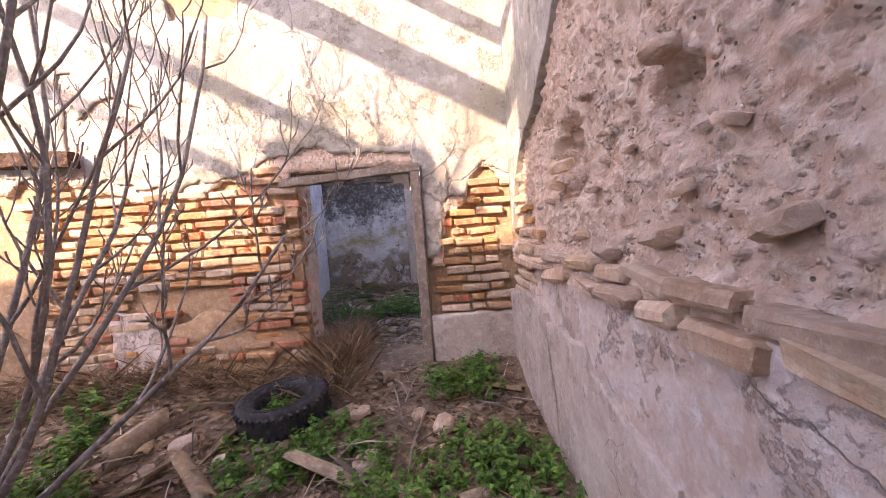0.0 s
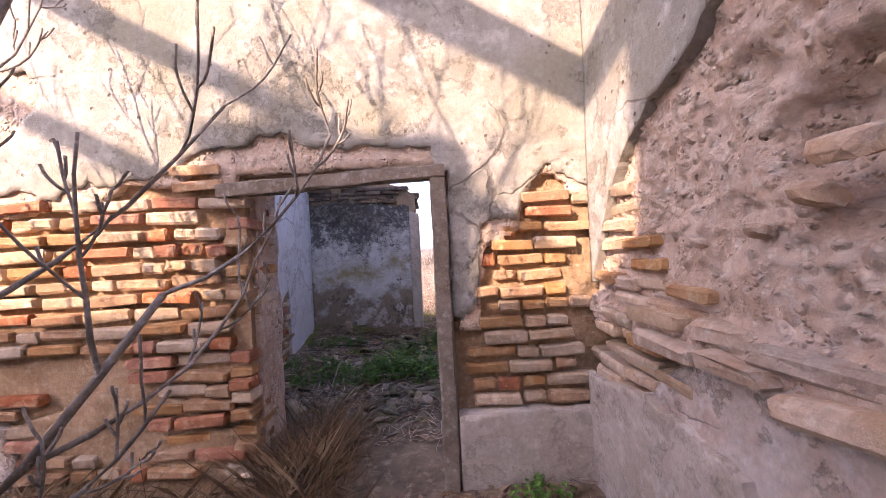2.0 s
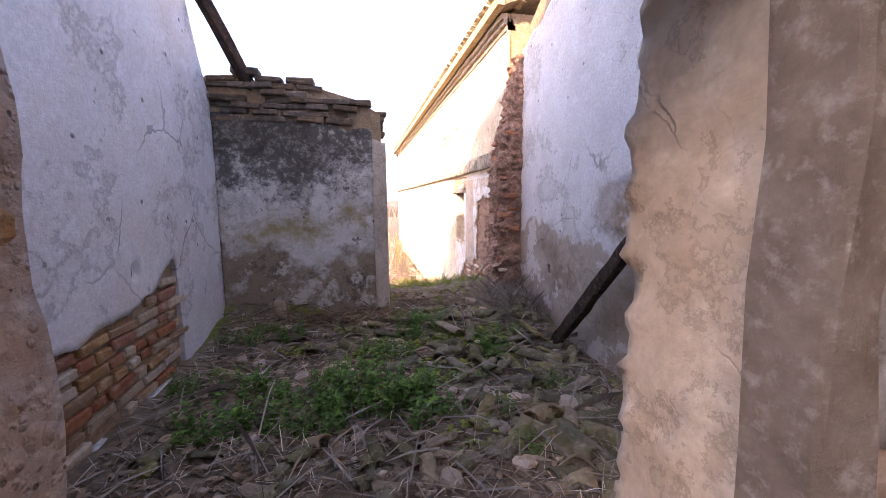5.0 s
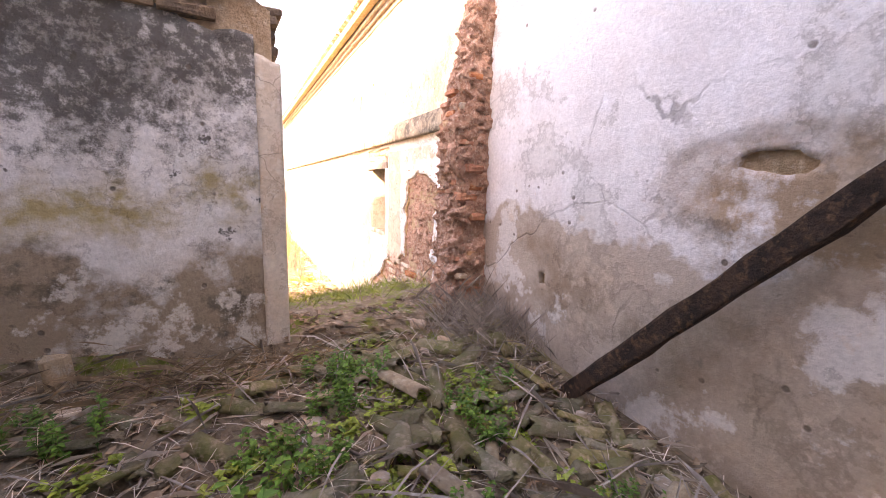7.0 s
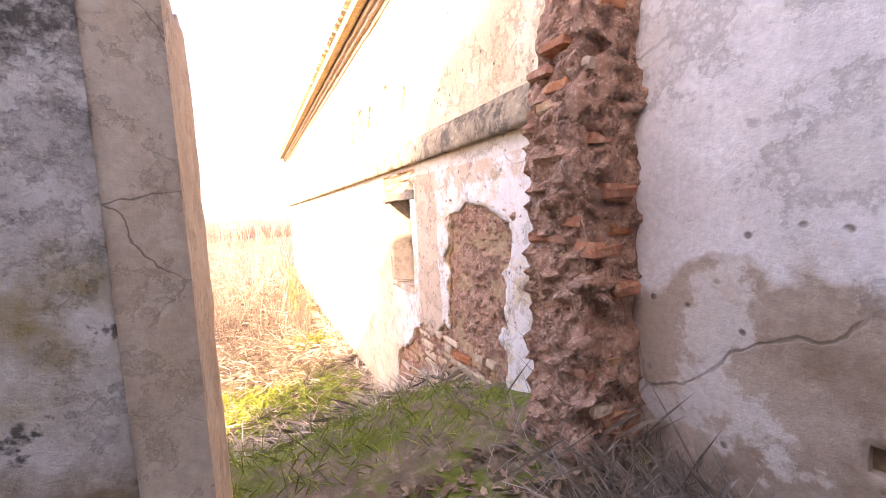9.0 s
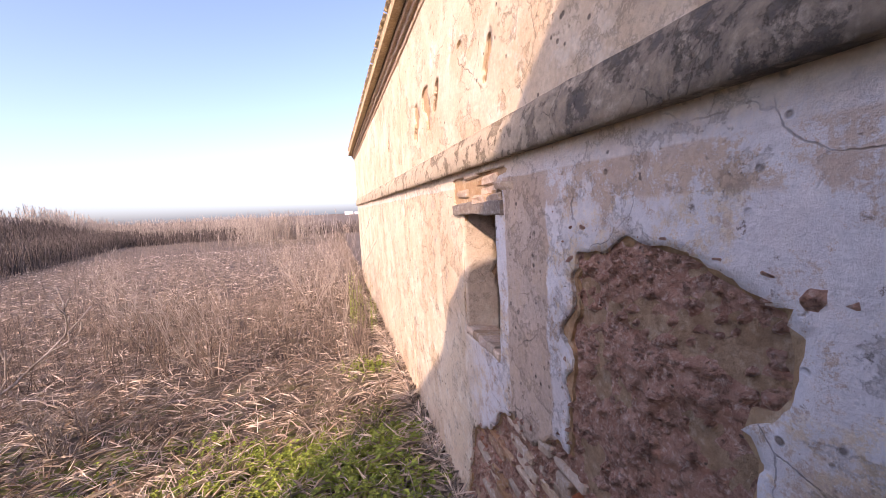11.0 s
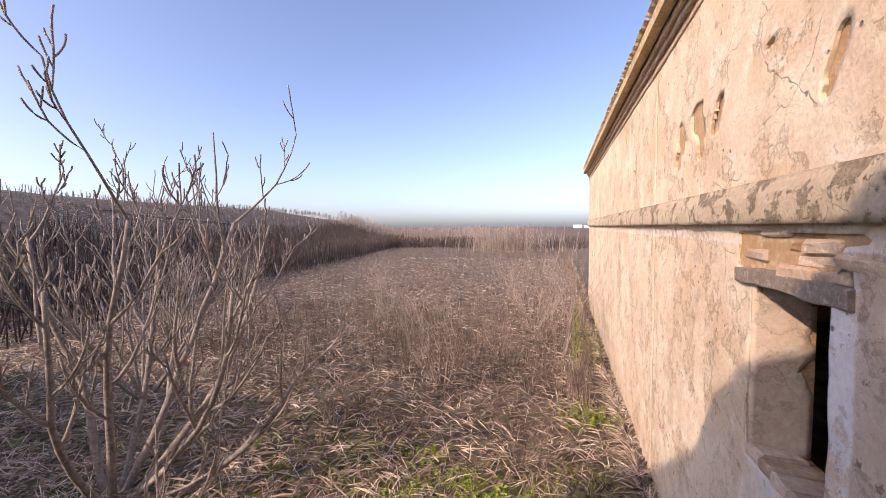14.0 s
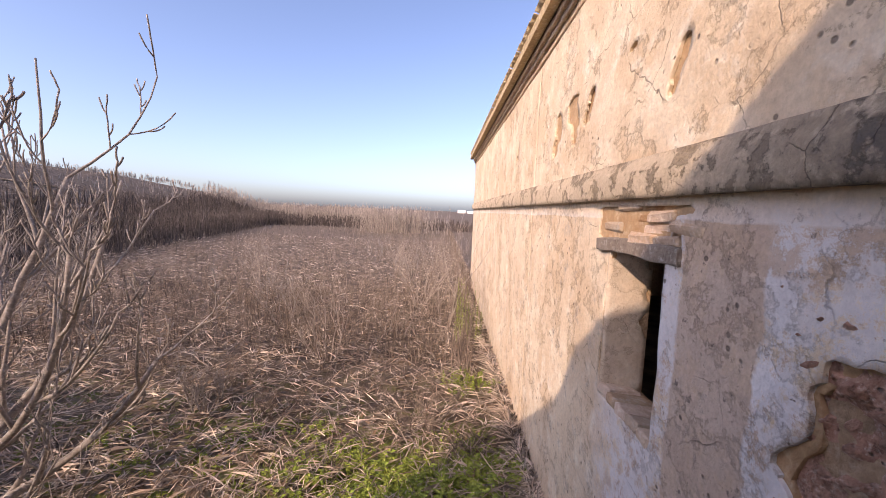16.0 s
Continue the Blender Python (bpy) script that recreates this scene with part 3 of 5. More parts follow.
coat(wall_north, "plinth", (0, 3.66, 0), X, Z, (0, -1, 0), (DOOR_R + 0.02, 0.64, -0.2, 0.62), 0.03, lambda a, b: 0.545 - b + 0.03 * fbm(a * 6, b * 6, 46), soft_relief(45, 0.015, 2), 0.09, PLINTH)
coat(wall_north, "lower_render", (0, 3.722, 0), X, Z, (0, -1, 0), (-6.9, DOOR_L, -0.2, 1.0), 0.035, lambda a, b: 0.62 - b + 0.35 * fbm(a * 2, b * 2, 47), lambda a, b: 0.035 * fbm(a * 4, b * 4, 48) + 0.012 * fbm(a * 16, b * 16, 49), 0.03, MORTAR)
coat(wall_north, "room_plaster", (0, 4.11, 0), X, Z, Y, (-2.2, 1.15, -0.3, 4.6), 0.06, lambda a, b: np.where((a > DOOR_L - 0.03) & (a < DOOR_R + 0.03) & (b < DOOR_T), -1, 1.0), soft_relief(50), 0.03, WHITE_WEST)
# the right-hand reveal of the doorway, lumpy worn plaster, and the left one, of brick
coat(wall_north, "door_reveal", (DOOR_R, 0, 0), Y, Z, (-1, 0, 0), (3.76, 4.11, -0.1, DOOR_T), 0.025, lambda a, b: 4.09 - a + 0.035 * fbm(a * 2, b * 7, 52), lambda a, b: 0.03 * fbm(a * 4, b * 5, 53) + 0.02 * lumps(a * 6, b * 8, 54), 0.03, JAMB)
coat(wall_north, "door_reveal", (DOOR_L, 0, 0), Y, Z, X, (3.80, 4.11, -0.1, DOOR_T), 0.03, lambda a, b: 1 + 0 * a, lambda a, b: 0.01 + 0.025 * fbm(a * 5, b * 6, 55), 0.03, EARTH_WALL)


# east wall of the courtyard: stony earth above, flaking limewash below
def keep_earth(a, b):
    return 2.2 + np.interp(a, [-2, 1.8, 2.4, 2.75, 3.05, 3.2, 3.45, 3.7], [2.2, 0.9, 0.2, -0.05, -0.15, -0.25, -0.55, -1.0]) - b + 0.07 * fbm(a * 4, b * 4, 61)


def hole(a, b, y, z, ry, rz, deep, seed):
    return -deep * step(1.15, 0.7, np.hypot((a - y) / ry, (b - z) / rz) + 0.5 * fbm(a * 7, b * 7, seed))


def earth_relief(a, b):
    r = 0.03 * fbm(a * 2, b * 2, 62) + 0.014 * fbm(a * 12, b * 12, 63) + 0.02 * lumps(a * 7, b * 9, 64, 0.5) + 0.024 * lumps(a * 15, b * 19, 65, 0.55) + 0.012 * fbm(a * 25, b * 25, 69)
    r = r + hole(a, b, 2.28, 1.68, 0.26, 0.20, 0.14, 66) + hole(a, b, 1.30, 1.75, 0.13, 0.11, 0.10, 67) + hole(a, b, 2.6, 1.95, 0.10, 0.06, 0.04, 68)
    return r - 0.02 + 0.05 * step(1.22, 1.12, b)


coat(wall_east, "stony_earth", (0.65, 0, 0), Y, Z, (-1, 0, 0), (-0.6, 3.68, 1.0, 4.0), 0.017, lambda a, b: np.minimum(keep_earth(a, b), b - 1.05 + 0.08 * fbm(a * 3, b * 3, 70)), earth_relief, 0.08, EARTH_WALL)
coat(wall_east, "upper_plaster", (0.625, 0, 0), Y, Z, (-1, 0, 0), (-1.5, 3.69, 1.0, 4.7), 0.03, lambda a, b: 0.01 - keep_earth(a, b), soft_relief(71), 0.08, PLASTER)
coat(wall_east, "flaked_limewash", (0.60, 0, 0), Y, Z, (-1, 0, 0), (-1.5, 3.68, -0.3, 1.25), 0.025, lambda a, b: 1.10 - b - 0.12 * step(2.6, 3.5, a) * 4 + 0.10 * fbm(a * 3, b * 3, 72), lambda a, b: 0.022 * fbm(a * 3, b * 3, 73) + 0.008 * fbm(a * 14, b * 14, 74) + 0.012 * step(0.05, 0.12, fbm(a * 2.2, b * 2.2, 75)), 0.12, FLAKED)
coat(wall_east, "grey_render", (0.572, 0, 0), Y, Z, (-1, 0, 0), (1.2, 3.66, -0.3, 1.0), 0.025, lambda a, b: np.minimum(0.86 - b - 0.16 * np.abs(a - 2.9) + 0.16 * fbm(a * 3, b * 1.5, 76), 0.035 + np.abs(a - 2.35 - 0.25 * b) - 0.05), soft_relief(77, 0.02, 3), 0.03, PLINTH)


# the roofless room
def keep_west(a, b):
    top = np.interp(a, [4, 5.5, 6.2, 6.6, 7.06, 7.5, 7.75, 8.0], [5.6, 5.2, 4.5, 4.1, 3.7, 2.95, 2.5, 2.45])
    k = np.minimum(top - b + 0.1 * fbm(a * 3, b * 3, 81), 8.3 - a)
    low = np.interp(a, [4, 5.6, 6.1, 6.4, 6.70, 6.76, 6.84, 8.2], [0.75, 0.72, 0.74, 0.80, 1.03, 0.95, -1, -1])
    return np.minimum(k, np.maximum(b - low + 0.06 * fbm(a * 6, b * 6, 82), 0.12 - b))


coat(wall_west, "plaster", (-2.20, 0, 0), Y, Z, X, (4.10, 7.79, -0.3, 5.1), 0.035, keep_west, lambda a, b: 0.012 * fbm(a * 1.5, b * 1.5, 83) + 0.003 * fbm(a * 10, b * 10, 84) + hole(a, b, 6.19, 0.98, 0.035, 0.06, 0.05, 85), 0.035, WHITE_WEST)


def keep_room_east(a, b):
    k = 3.9 - 0.25 * (a - 5) - b + 0.2 * fbm(a * 2, b * 2, 91)
    k = np.minimum(k, (np.hypot((a - 5.80) / 0.13, (b - 1.445) / 0.045) - 1 + 0.9 * fbm(a * 13, b * 13, 92)) * 0.1)
    return np.minimum(k, np.maximum(np.abs(a - 7.08) - 0.028, np.abs(b - 0.70) - 0.04))


coat(wall_room_east, "plaster", (1.14, 0, 0), Y, Z, (-1, 0, 0), (4.10, 7.86, -0.4, 3.9), 0.03, keep_room_east, lambda a, b: 0.014 * fbm(a * 1.2, b * 1.2, 93) + 0.004 * fbm(a * 11, b * 11, 94) - 0.014 * step(0.03, 0, np.hypot((a - 5.80) / 0.42, (b - 1.40) / 0.17) - 1 + 0.2 * fbm(a * 5, b * 5, 95)), 0.04, WHITE_WALL)


def keep_black(a, b):
    k = 2.22 + np.interp(a, [-2.2, -1.2, -0.6], [0.08, 0.06, -0.02]) - b + 0.08 * fbm(a * 5, b * 5, 101)
    return np.minimum(k, (np.hypot((a + 1.58) / 0.14, (b - 0.20) / 0.10) - 1 + 0.4 * fbm(a * 7, b * 7, 102)) * 0.1)


coat(wall_black, "plaster", (0, 7.78, 0), X, Z, (0, -1, 0), (-2.2, -0.62, -0.3, 2.5), 0.03, keep_black, lambda a, b: 0.015 * fbm(a * 1.5, b * 1.5, 103) + 0.006 * fbm(a * 8, b * 8, 104), 0.03, MOULD_WALL)
coat(wall_black, "cream_corner", (0, 7.785, 0), X, Z, (0, -1, 0), (-0.62, -0.47, -0.2, 2.15), 0.025, lambda a, b: 2.08 - b + 0.05 * fbm(a * 9, b * 5, 105), soft_relief(106, 0.01, 4), 0.035, JAMB)
coat(wall_black, "cream_reveal", (-0.475, 0, 0), Y, Z, X, (7.79, 8.26, -0.2, 2.15), 0.03, lambda a, b: 2.05 - b + 0.05 * fbm(a * 9, b * 5, 107), soft_relief(108, 0.012, 4), 0.03, JAMB)

# broken pier of the fallen outer wall
pier = skin("brick_pier", (0, 0, 0), Y, Z, (-1, 0, 0), (7.85, 8.19, 0.0, 3.1), 0.022, lambda a, b: 1 + 0 * a, lambda a, b: -np.interp(b, [0, 0.5, 1.2, 2.0, 2.05, 2.3, 2.6, 3.1], [0.76, 0.83, 0.86, 0.84, 0.90, 0.95, 1.03, 1.1]) + 0.06 * fbm(a * 6, b * 8, 111) + 0.04 * lumps(a * 7, b * 12, 112, 0.7) + 0.02 * fbm(a * 22, b * 22, 116), 1.15, RUBBLE, smooth=False)
tagged(pier, "ragged stub of a fallen brick and rubble wall", "wall stub", kind="structure")


pier_front = skin("pier_front", (0, 7.825, 0), X, Z, (0, -1, 0), (0.66, 1.15, -0.1, 3.1), 0.02, lambda a, b: a - np.interp(b, [0, 0.5, 1.2, 2.0, 2.05, 2.3, 2.6, 3.1], [0.76, 0.83, 0.86, 0.84, 0.90, 0.95, 1.03, 1.1]) + 0.10 * vn(a * 3, b * 12, 113), lambda a, b: 0.05 * fbm(a * 7, b * 9, 114) + 0.03 * lumps(a * 9, b * 13, 115, 0.7), 0.06, RUBBLE)
under(pier_front, pier)


# outside face of the farm building
def patch(a, b):
    """The brown patch where the render has dropped off; below 0 inside it."""
    k = np.maximum(np.abs(a - 9.12 - 0.05 * (1 - b)) - 0.40, b - 1.44 + 0.45 * np.maximum(9.05 - a, 0) * 0.8)
    k = np.minimum(k, np.maximum(b - np.interp(a, [8.3, 8.75, 9.0, 9.8, 10.4, 10.9, 11.2], [0.0, 0.2, 0.55, 0.42, 0.2, -0.2, -1.0]), -(a - 8.75)))
    return k + 0.16 * fbm(a * 4, b * 4, 121) + 0.03 * fbm(a * 17, b * 17, 119)


def keep_outer(a, b):
    k = patch(a, b)
    win = np.maximum(np.abs(a - 10.63) - 0.33, np.abs(b - 1.10) - 0.48)
    top = np.maximum(np.abs(a - 10.62) - 0.44 + 0.22 * fbm(a * 6, b * 6, 122), np.abs(b - 1.72) - 0.12)
    k = np.minimum(k, np.minimum(win, top))
    for y, z, r in ((11.9, 2.62, 0.16), (11.55, 2.57, 0.12), (12.35, 2.55, 0.11), (10.35, 2.55, 0.07), (10.9, 2.75, 0.05), (14.5, 2.65, 0.12)):
        k = np.minimum(k, np.hypot((a - y), (b - z) / 1.3) - r + 0.14 * fbm(a * 6, b * 6, int(y * 10)))
    return k


FARM_UNDER = material("ochre_undercoat", (0.56, 0.38, 0.22), (0.46, 0.28, 0.15), (0.64, 0.48, 0.32), 5, bump=0.7)
coat(body, "undercoat", (1.105, 0, 0), Y, Z, (-1, 0, 0), (8.20, 23.0, -1.3, 3.6), 0.07, lambda a, b: np.minimum(patch(a, b) + 0.02, np.maximum(np.abs(a - 10.63) - 0.33, np.abs(b - 1.10) - 0.48)), soft_relief(123, 0.01, 3), 0.03, FARM_UNDER)
coat(body, "limewash", (1.085, 0, 0), Y, Z, (-1, 0, 0), (8.20, 13.2, -1.3, 3.66), 0.03, keep_outer, lambda a, b: 0.012 * fbm(a * 1.5, b * 1.5, 124) + 0.006 * fbm(a * 9, b * 9, 125), 0.02, OUTER)
coat(body, "limewash", (1.085, 0, 0), Y, Z, (-1, 0, 0), (13.2, 23.0, -1.3, 3.66), 0.10, keep_outer, lambda a, b: 0.012 * fbm(a * 1.5, b * 1.5, 124) + 0.005 * fbm(a * 9, b * 9, 125), 0.02, OUTER)
coat(body, "rubble_fill", (1.12, 0, 0), Y, Z, (-1, 0, 0), (8.5, 11.2, -1.2, 1.6), 0.022, lambda a, b: np.minimum(0.08 - patch(a, b), np.maximum(np.abs(a - 10.63) - 0.33, np.abs(b - 1.10) - 0.48)), lambda a, b: 0.03 * fbm(a * 6, b * 6, 126) + 0.035 * lumps(a * 13, b * 15, 127, 0.6) + 0.012 * fbm(a * 22, b * 22, 128), 0.02, RUBBLE)
coat(body, "string_course", (1.03, 0, 0), Y, Z, (-1, 0, 0), (8.20, 23.0, 1.88, 2.10), 0.035, lambda a, b: 1 + 0 * a, lambda a, b: -0.035 * step(2.0, 2.10, b) + 0.012 * fbm(a * 5, b * 9, 129) + 0.008 * fbm(a * 18, b * 18, 130), 0.08, BAND)
for k in range(3):
    coat(body, "eaves_course", (1.07 - 0.035 * k, 0, 0), Y, Z, (-1, 0, 0), (8.20, 23.05, 3.50 + 0.065 * k, 3.565 + 0.065 * k), 0.06, lambda a, b: 1 + 0 * a, lambda a, b: 0.008 * fbm(a * 6, b * 9, 131 + k), 0.12, PALE_BRICK)
coat(body, "window_reveal", (0, WIN[1] - 0.004, 0), X, Z, (0, -1, 0), (1.09, 1.375, WIN[2], WIN[3] + 0.05), 0.03, lambda a, b: 1.345 - a + 0.12 * fbm(a * 3, b * 6, 133), soft_relief(134, 0.01, 4), 0.012, JAMB)


# ---- doorway ----
def timber(name, a, b, size, mat, seed, parent=None, segments=10):
    """A sawn or hewn beam from a to b, a little crooked."""
    a, b = Vector(a), Vector(b)
    way = (b - a).normalized()
    side = way.cross(Vector((0, 0, 1)))
    side = side.normalized() if side.length > 0.1 else Vector((1, 0, 0))
    up = side.cross(way).normalized()
    rnd = random.Random(seed)
    verts, faces = [], []
    w, h = size[0] / 2, size[1] / 2
    ring = [(-w, -h * 0.8), (-w * 0.8, -h), (w * 0.8, -h), (w, -h * 0.8), (w, h * 0.8), (w * 0.8, h), (-w * 0.8, h), (-w, h * 0.8)]
    for i in range(segments + 1):
        t = i / segments
        c = a.lerp(b, t) + (side * rnd.uniform(-1, 1) + up * rnd.uniform(-1, 1)) * 0.06 / segments
        for p, q in ring:
            k = 1 + 0.11 * rnd.uniform(-1, 1)
            verts.append(c + side * p * k + up * q * k)
    for i in range(segments):
        for k in range(8):
            m = (k + 1) % 8
            faces.append((i * 8 + k, i * 8 + m, (i + 1) * 8 + m, (i + 1) * 8 + k))
    faces += [tuple(range(7, -1, -1)), tuple(range(segments * 8, segments * 8 + 8))]
    ob = new(name, mesh_from(name, verts, faces, mat))
    if parent is not None:
        under(ob, parent)
    return ob


door_frame = holder("door_frame", (-0.24, 3.70, 0.1), "weathered grey wooden door frame with one post missing", "door frame")
timber("post", (-0.225, 3.70, 0.02), (-0.235, 3.70, 1.87), (0.085, 0.10), TIMBER, 3, door_frame)
timber("lintel", (-1.44, 3.69, 1.845), (-0.19, 3.69, 1.915), (0.10, 0.075), TIMBER, 4, door_frame)

# rafters left over the courtyard, and the beams in the room
for k, (x, z) in enumerate(((-5.6, 4.0), (-4.15, 3.95), (-3.0, 4.25), (-2.15, 3.95), (-1.15, 3.95))):
    r = timber("rafter", (x, 3.74, z), (x, -1.62, z + 0.27 * 5.3), (0.10, 0.12), DARK_TIMBER, 10 + k)
    tagged(r, "bare old roof rafter above the courtyard", "rafter", "courtyard rafters")
fallen = timber("fallen_beam", (0.98, 6.72, -0.02), (1.095, 4.42, 2.50), (0.075, 0.105), DARK_TIMBER, 21, None, 26)
tagged(fallen, "dark charred beam leaning against the whitewashed wall", "beam")
stick = timber("leaning_rafter", (-1.78, 7.92, 2.50), (-2.42, 6.9, 4.05), (0.09, 0.10), DARK_TIMBER, 22)
tagged(stick, "old rafter still propped on the broken wall", "rafter")
stub = timber("beam_end", (-4.4, 3.66, 2.23), (-3.16, 3.62, 2.17), (0.12, 0.13), DARK_TIMBER, 23)
tagged(stub, "rotten beam end standing out of the wall", "beam")


# ---- small kinds of things ----
def tile_mesh(seed, length=0.42, wide=0.17, part_of=1.0):
    """A curved clay roof tile, or a broken piece of one."""
    rnd = random.Random(seed)
    verts, faces = [], []
    nl, na = 5, 8
    for s, r in ((1, wide / 2), (-1, wide / 2 - 0.014)):
        for i in range(nl):
            for j in range(na):
                t = math.pi * (j / (na - 1) * part_of + (1 - part_of) / 2)
                rr = r * (1 - 0.18 * i / (nl - 1))
                jag = 0.03 * rnd.uniform(-1, 1) if i in (0, nl - 1) else 0
                verts.append((rr * math.cos(t), (i / (nl - 1) - 0.5) * length + jag * (part_of < 1), rr * math.sin(t)))
    k = nl * na
    for i in range(nl - 1):
        for j in range(na - 1):
            q = (i * na + j, i * na + j + 1, (i + 1) * na + j + 1, (i + 1) * na + j)
            faces += [q, tuple(x + k for x in q[::-1])]
    for j in range(na - 1):
        faces += [(j, j + k, j + 1 + k, j + 1), ((nl - 1) * na + j + 1, (nl - 1) * na + j + 1 + k, (nl - 1) * na + j + k, (nl - 1) * na + j)]
    for i in range(nl - 1):
        faces += [((i + 1) * na, (i + 1) * na + k, i * na + k, i * na), (i * na + na - 1, i * na + na - 1 + k, (i + 1) * na + na - 1 + k, (i + 1) * na + na - 1)]
    return verts, faces


def stone_mesh(name, seed, mat, flat=0.6):
    bm = bmesh.new()
    bmesh.ops.create_icosphere(bm, subdivisions=2, radius=0.5)
    off = Vector((seed * 3.7, seed * 1.3, 0))
    for w in bm.verts:
        d = noise.noise(w.co * 1.6 + off) * 0.35 + noise.noise(w.co * 4 + off) * 0.12
        w.co *= 1 + d
        w.co.x = max(-0.36, min(0.38, w.co.x))
        w.co.z = max(-0.3, min(0.33, w.co.z)) * flat
    me = bpy.data.meshes.new(name)
    bm.to_mesh(me)
    bm.free()
    me.materials.append(mat)
    return me


def put(name, me, m, parent=None):
    ob = new(name, me)
    ob.matrix_world = m
    if parent is not None:
        ob.parent = parent
        ob.matrix_parent_inverse = Matrix.Translation(parent.location).inverted()
    return ob


def scaled(x, y, z, rx=0, ry=0, rz=0, s=(1, 1, 1)):
    return pose(x, y, z, rx, ry, rz) @ Matrix.Diagonal((*s, 1))


# the tyre
def tyre(place, tilt):
    t = holder("tyre", place, "old black tyre lying flat with nettles growing inside", "tyre")
    prof = [(0.195, 0.02), (0.20, 0.075), (0.235, 0.105), (0.285, 0.112), (0.318, 0.098), (0.330, 0.06), (0.330, -0.06), (0.318, -0.098), (0.285, -0.112), (0.235, -0.105), (0.20, -0.075), (0.195, -0.02)]
    n = 56
    verts = [(r * math.cos(2 * math.pi * i / n), r * math.sin(2 * math.pi * i / n), z) for i in range(n) for r, z in prof]
    k = len(prof)
    faces = [(i * k + j, ((i + 1) % n) * k + j, ((i + 1) % n) * k + (j + 1) % k, i * k + (j + 1) % k) for i in range(n) for j in range(k)]
    put("carcass", mesh_from("carcass", verts, faces, RUBBER, True), pose(*place, *tilt), t)
    lug = rough_block("lug", (0.030, 0.022, 0.055), RUBBER, 5, 0.004, 0.001)
    for i in range(40):
        for s in (-1, 1):
            a = 2 * math.pi * (i + 0.25 * s) / 40
            put("tread_lug", lug, pose(*place, *tilt) @ pose(0.325 * math.cos(a), 0.325 * math.sin(a), 0.060 * s, 0, 20 * s, math.degrees(a)), t)
    for r, z in ((0.265, 0.112), (0.235, 0.106)):
        ring = [Vector((r * math.cos(2 * math.pi * i / 40), r * math.sin(2 * math.pi * i / 40), z)) for i in range(41)]
        v, f = tube(ring, [0.004] * 41, 4)
        put("sidewall_rib", mesh_from("sidewall_rib", v, f, RUBBER), pose(*place, *tilt), t)
    return t


tyre((-1.33, 3.02, gz(-1.33, 3.02) + 0.11), (4, -3, 0))


# weeds
def nettle(seed, mat, height=0.22, spread=0.20, stems=16):
    rnd = random.Random(seed)
    leaves = Heap()
    for i in range(stems):
        a, r = rnd.uniform(0, 6.28), spread * math.sqrt(rnd.random())
        foot = Vector((r * math.cos(a), r * math.sin(a), -0.03))
        tip = foot + Vector((rnd.uniform(-0.07, 0.07), rnd.uniform(-0.07, 0.07), height * rnd.uniform(0.5, 1.1)))
        leaves.add(*tube([foot, tip], [0.003, 0.0015], 3))
        for j in range(11):
            p = foot.lerp(tip, 0.25 + 0.75 * j / 10)
            b = rnd.uniform(0, 6.28)
            d = Vector((math.cos(b), math.sin(b), rnd.uniform(-0.3, 0.45)))
            s = d.cross(Vector((0, 0, 1))).normalized()
            l, w = rnd.uniform(0.028, 0.055), rnd.uniform(0.012, 0.022)
            up = Vector((0, 0, 0.006))
            leaves.add([p, p + d * l * 0.45 + s * w + up, p + d * l - up, p + d * l * 0.45 - s * w + up], [(0, 1, 2), (0, 2, 3)])
    t = new("nettle_clump", leaves.mesh("nettle_clump", mat))
    tagged(t, "low clump of fresh green weeds on the ground", "weed", "weed clumps")
    return t


def scatter(kind, spots):
    """First spot takes the original, the rest take copies."""
    for i, (x, y, s) in enumerate(spots):
        m = pose(x, y, gz(x, y), 0, 0, random.uniform(0, 360)) @ Matrix.Scale(s, 4)
        if i == 0:
            kind.matrix_world = m
        else:
            c = copy_thing(kind, Matrix())
            c.matrix_basis = m


rng = random.Random(7)


def around(x, y, r, n, lo=0.7, hi=1.2):
    return [(x + rng.gauss(0, r), y + rng.gauss(0, r * 0.7), rng.uniform(lo, hi)) for _ in range(n)]


spots = around(-1.33, 3.02, 0.09, 5, 0.7, 0.9) + around(-1.1, 2.5, 0.25, 7) + around(0.1, 3.35, 0.2, 8, 0.8, 1.1) + around(0.1, 2.35, 0.25, 9) + around(-2.8, 2.9, 0.3, 6) + around(-2.3, 2.2, 0.4, 4) + around(-0.6, 2.3, 0.3, 4, 0.5, 0.8) + around(-0.2, 1.7, 0.3, 5) + around(-0.5, 2.3, 0.35, 8, 0.5, 0.9) + around(-0.95, 2.75, 0.15, 4, 0.6, 0.9)
nettles = [p for p in spots if p[0] < 0.5]
scatter(nettle(1, LEAF), nettles[::2])
scatter(nettle(2, LEAF, 0.17, 0.16, 13), nettles[1::2])
room = around(-1.75, 6.0, 0.45, 12, 0.5, 1.1) + around(-0.95, 6.0, 0.35, 9, 0.6, 1.2) + around(0.0, 6.1, 0.6, 16, 0.3, 0.6) + around(-0.45, 6.9, 0.25, 6, 0.5, 0.9) + around(0.4, 6.6, 0.3, 5, 0.5, 0.8) + around(-1.8, 7.2, 0.2, 4, 0.5, 0.7)
scatter(nettle(3, LEAF, 0.24, 0.20, 18), [p for p in room if -2.05 < p[0] < 0.9])
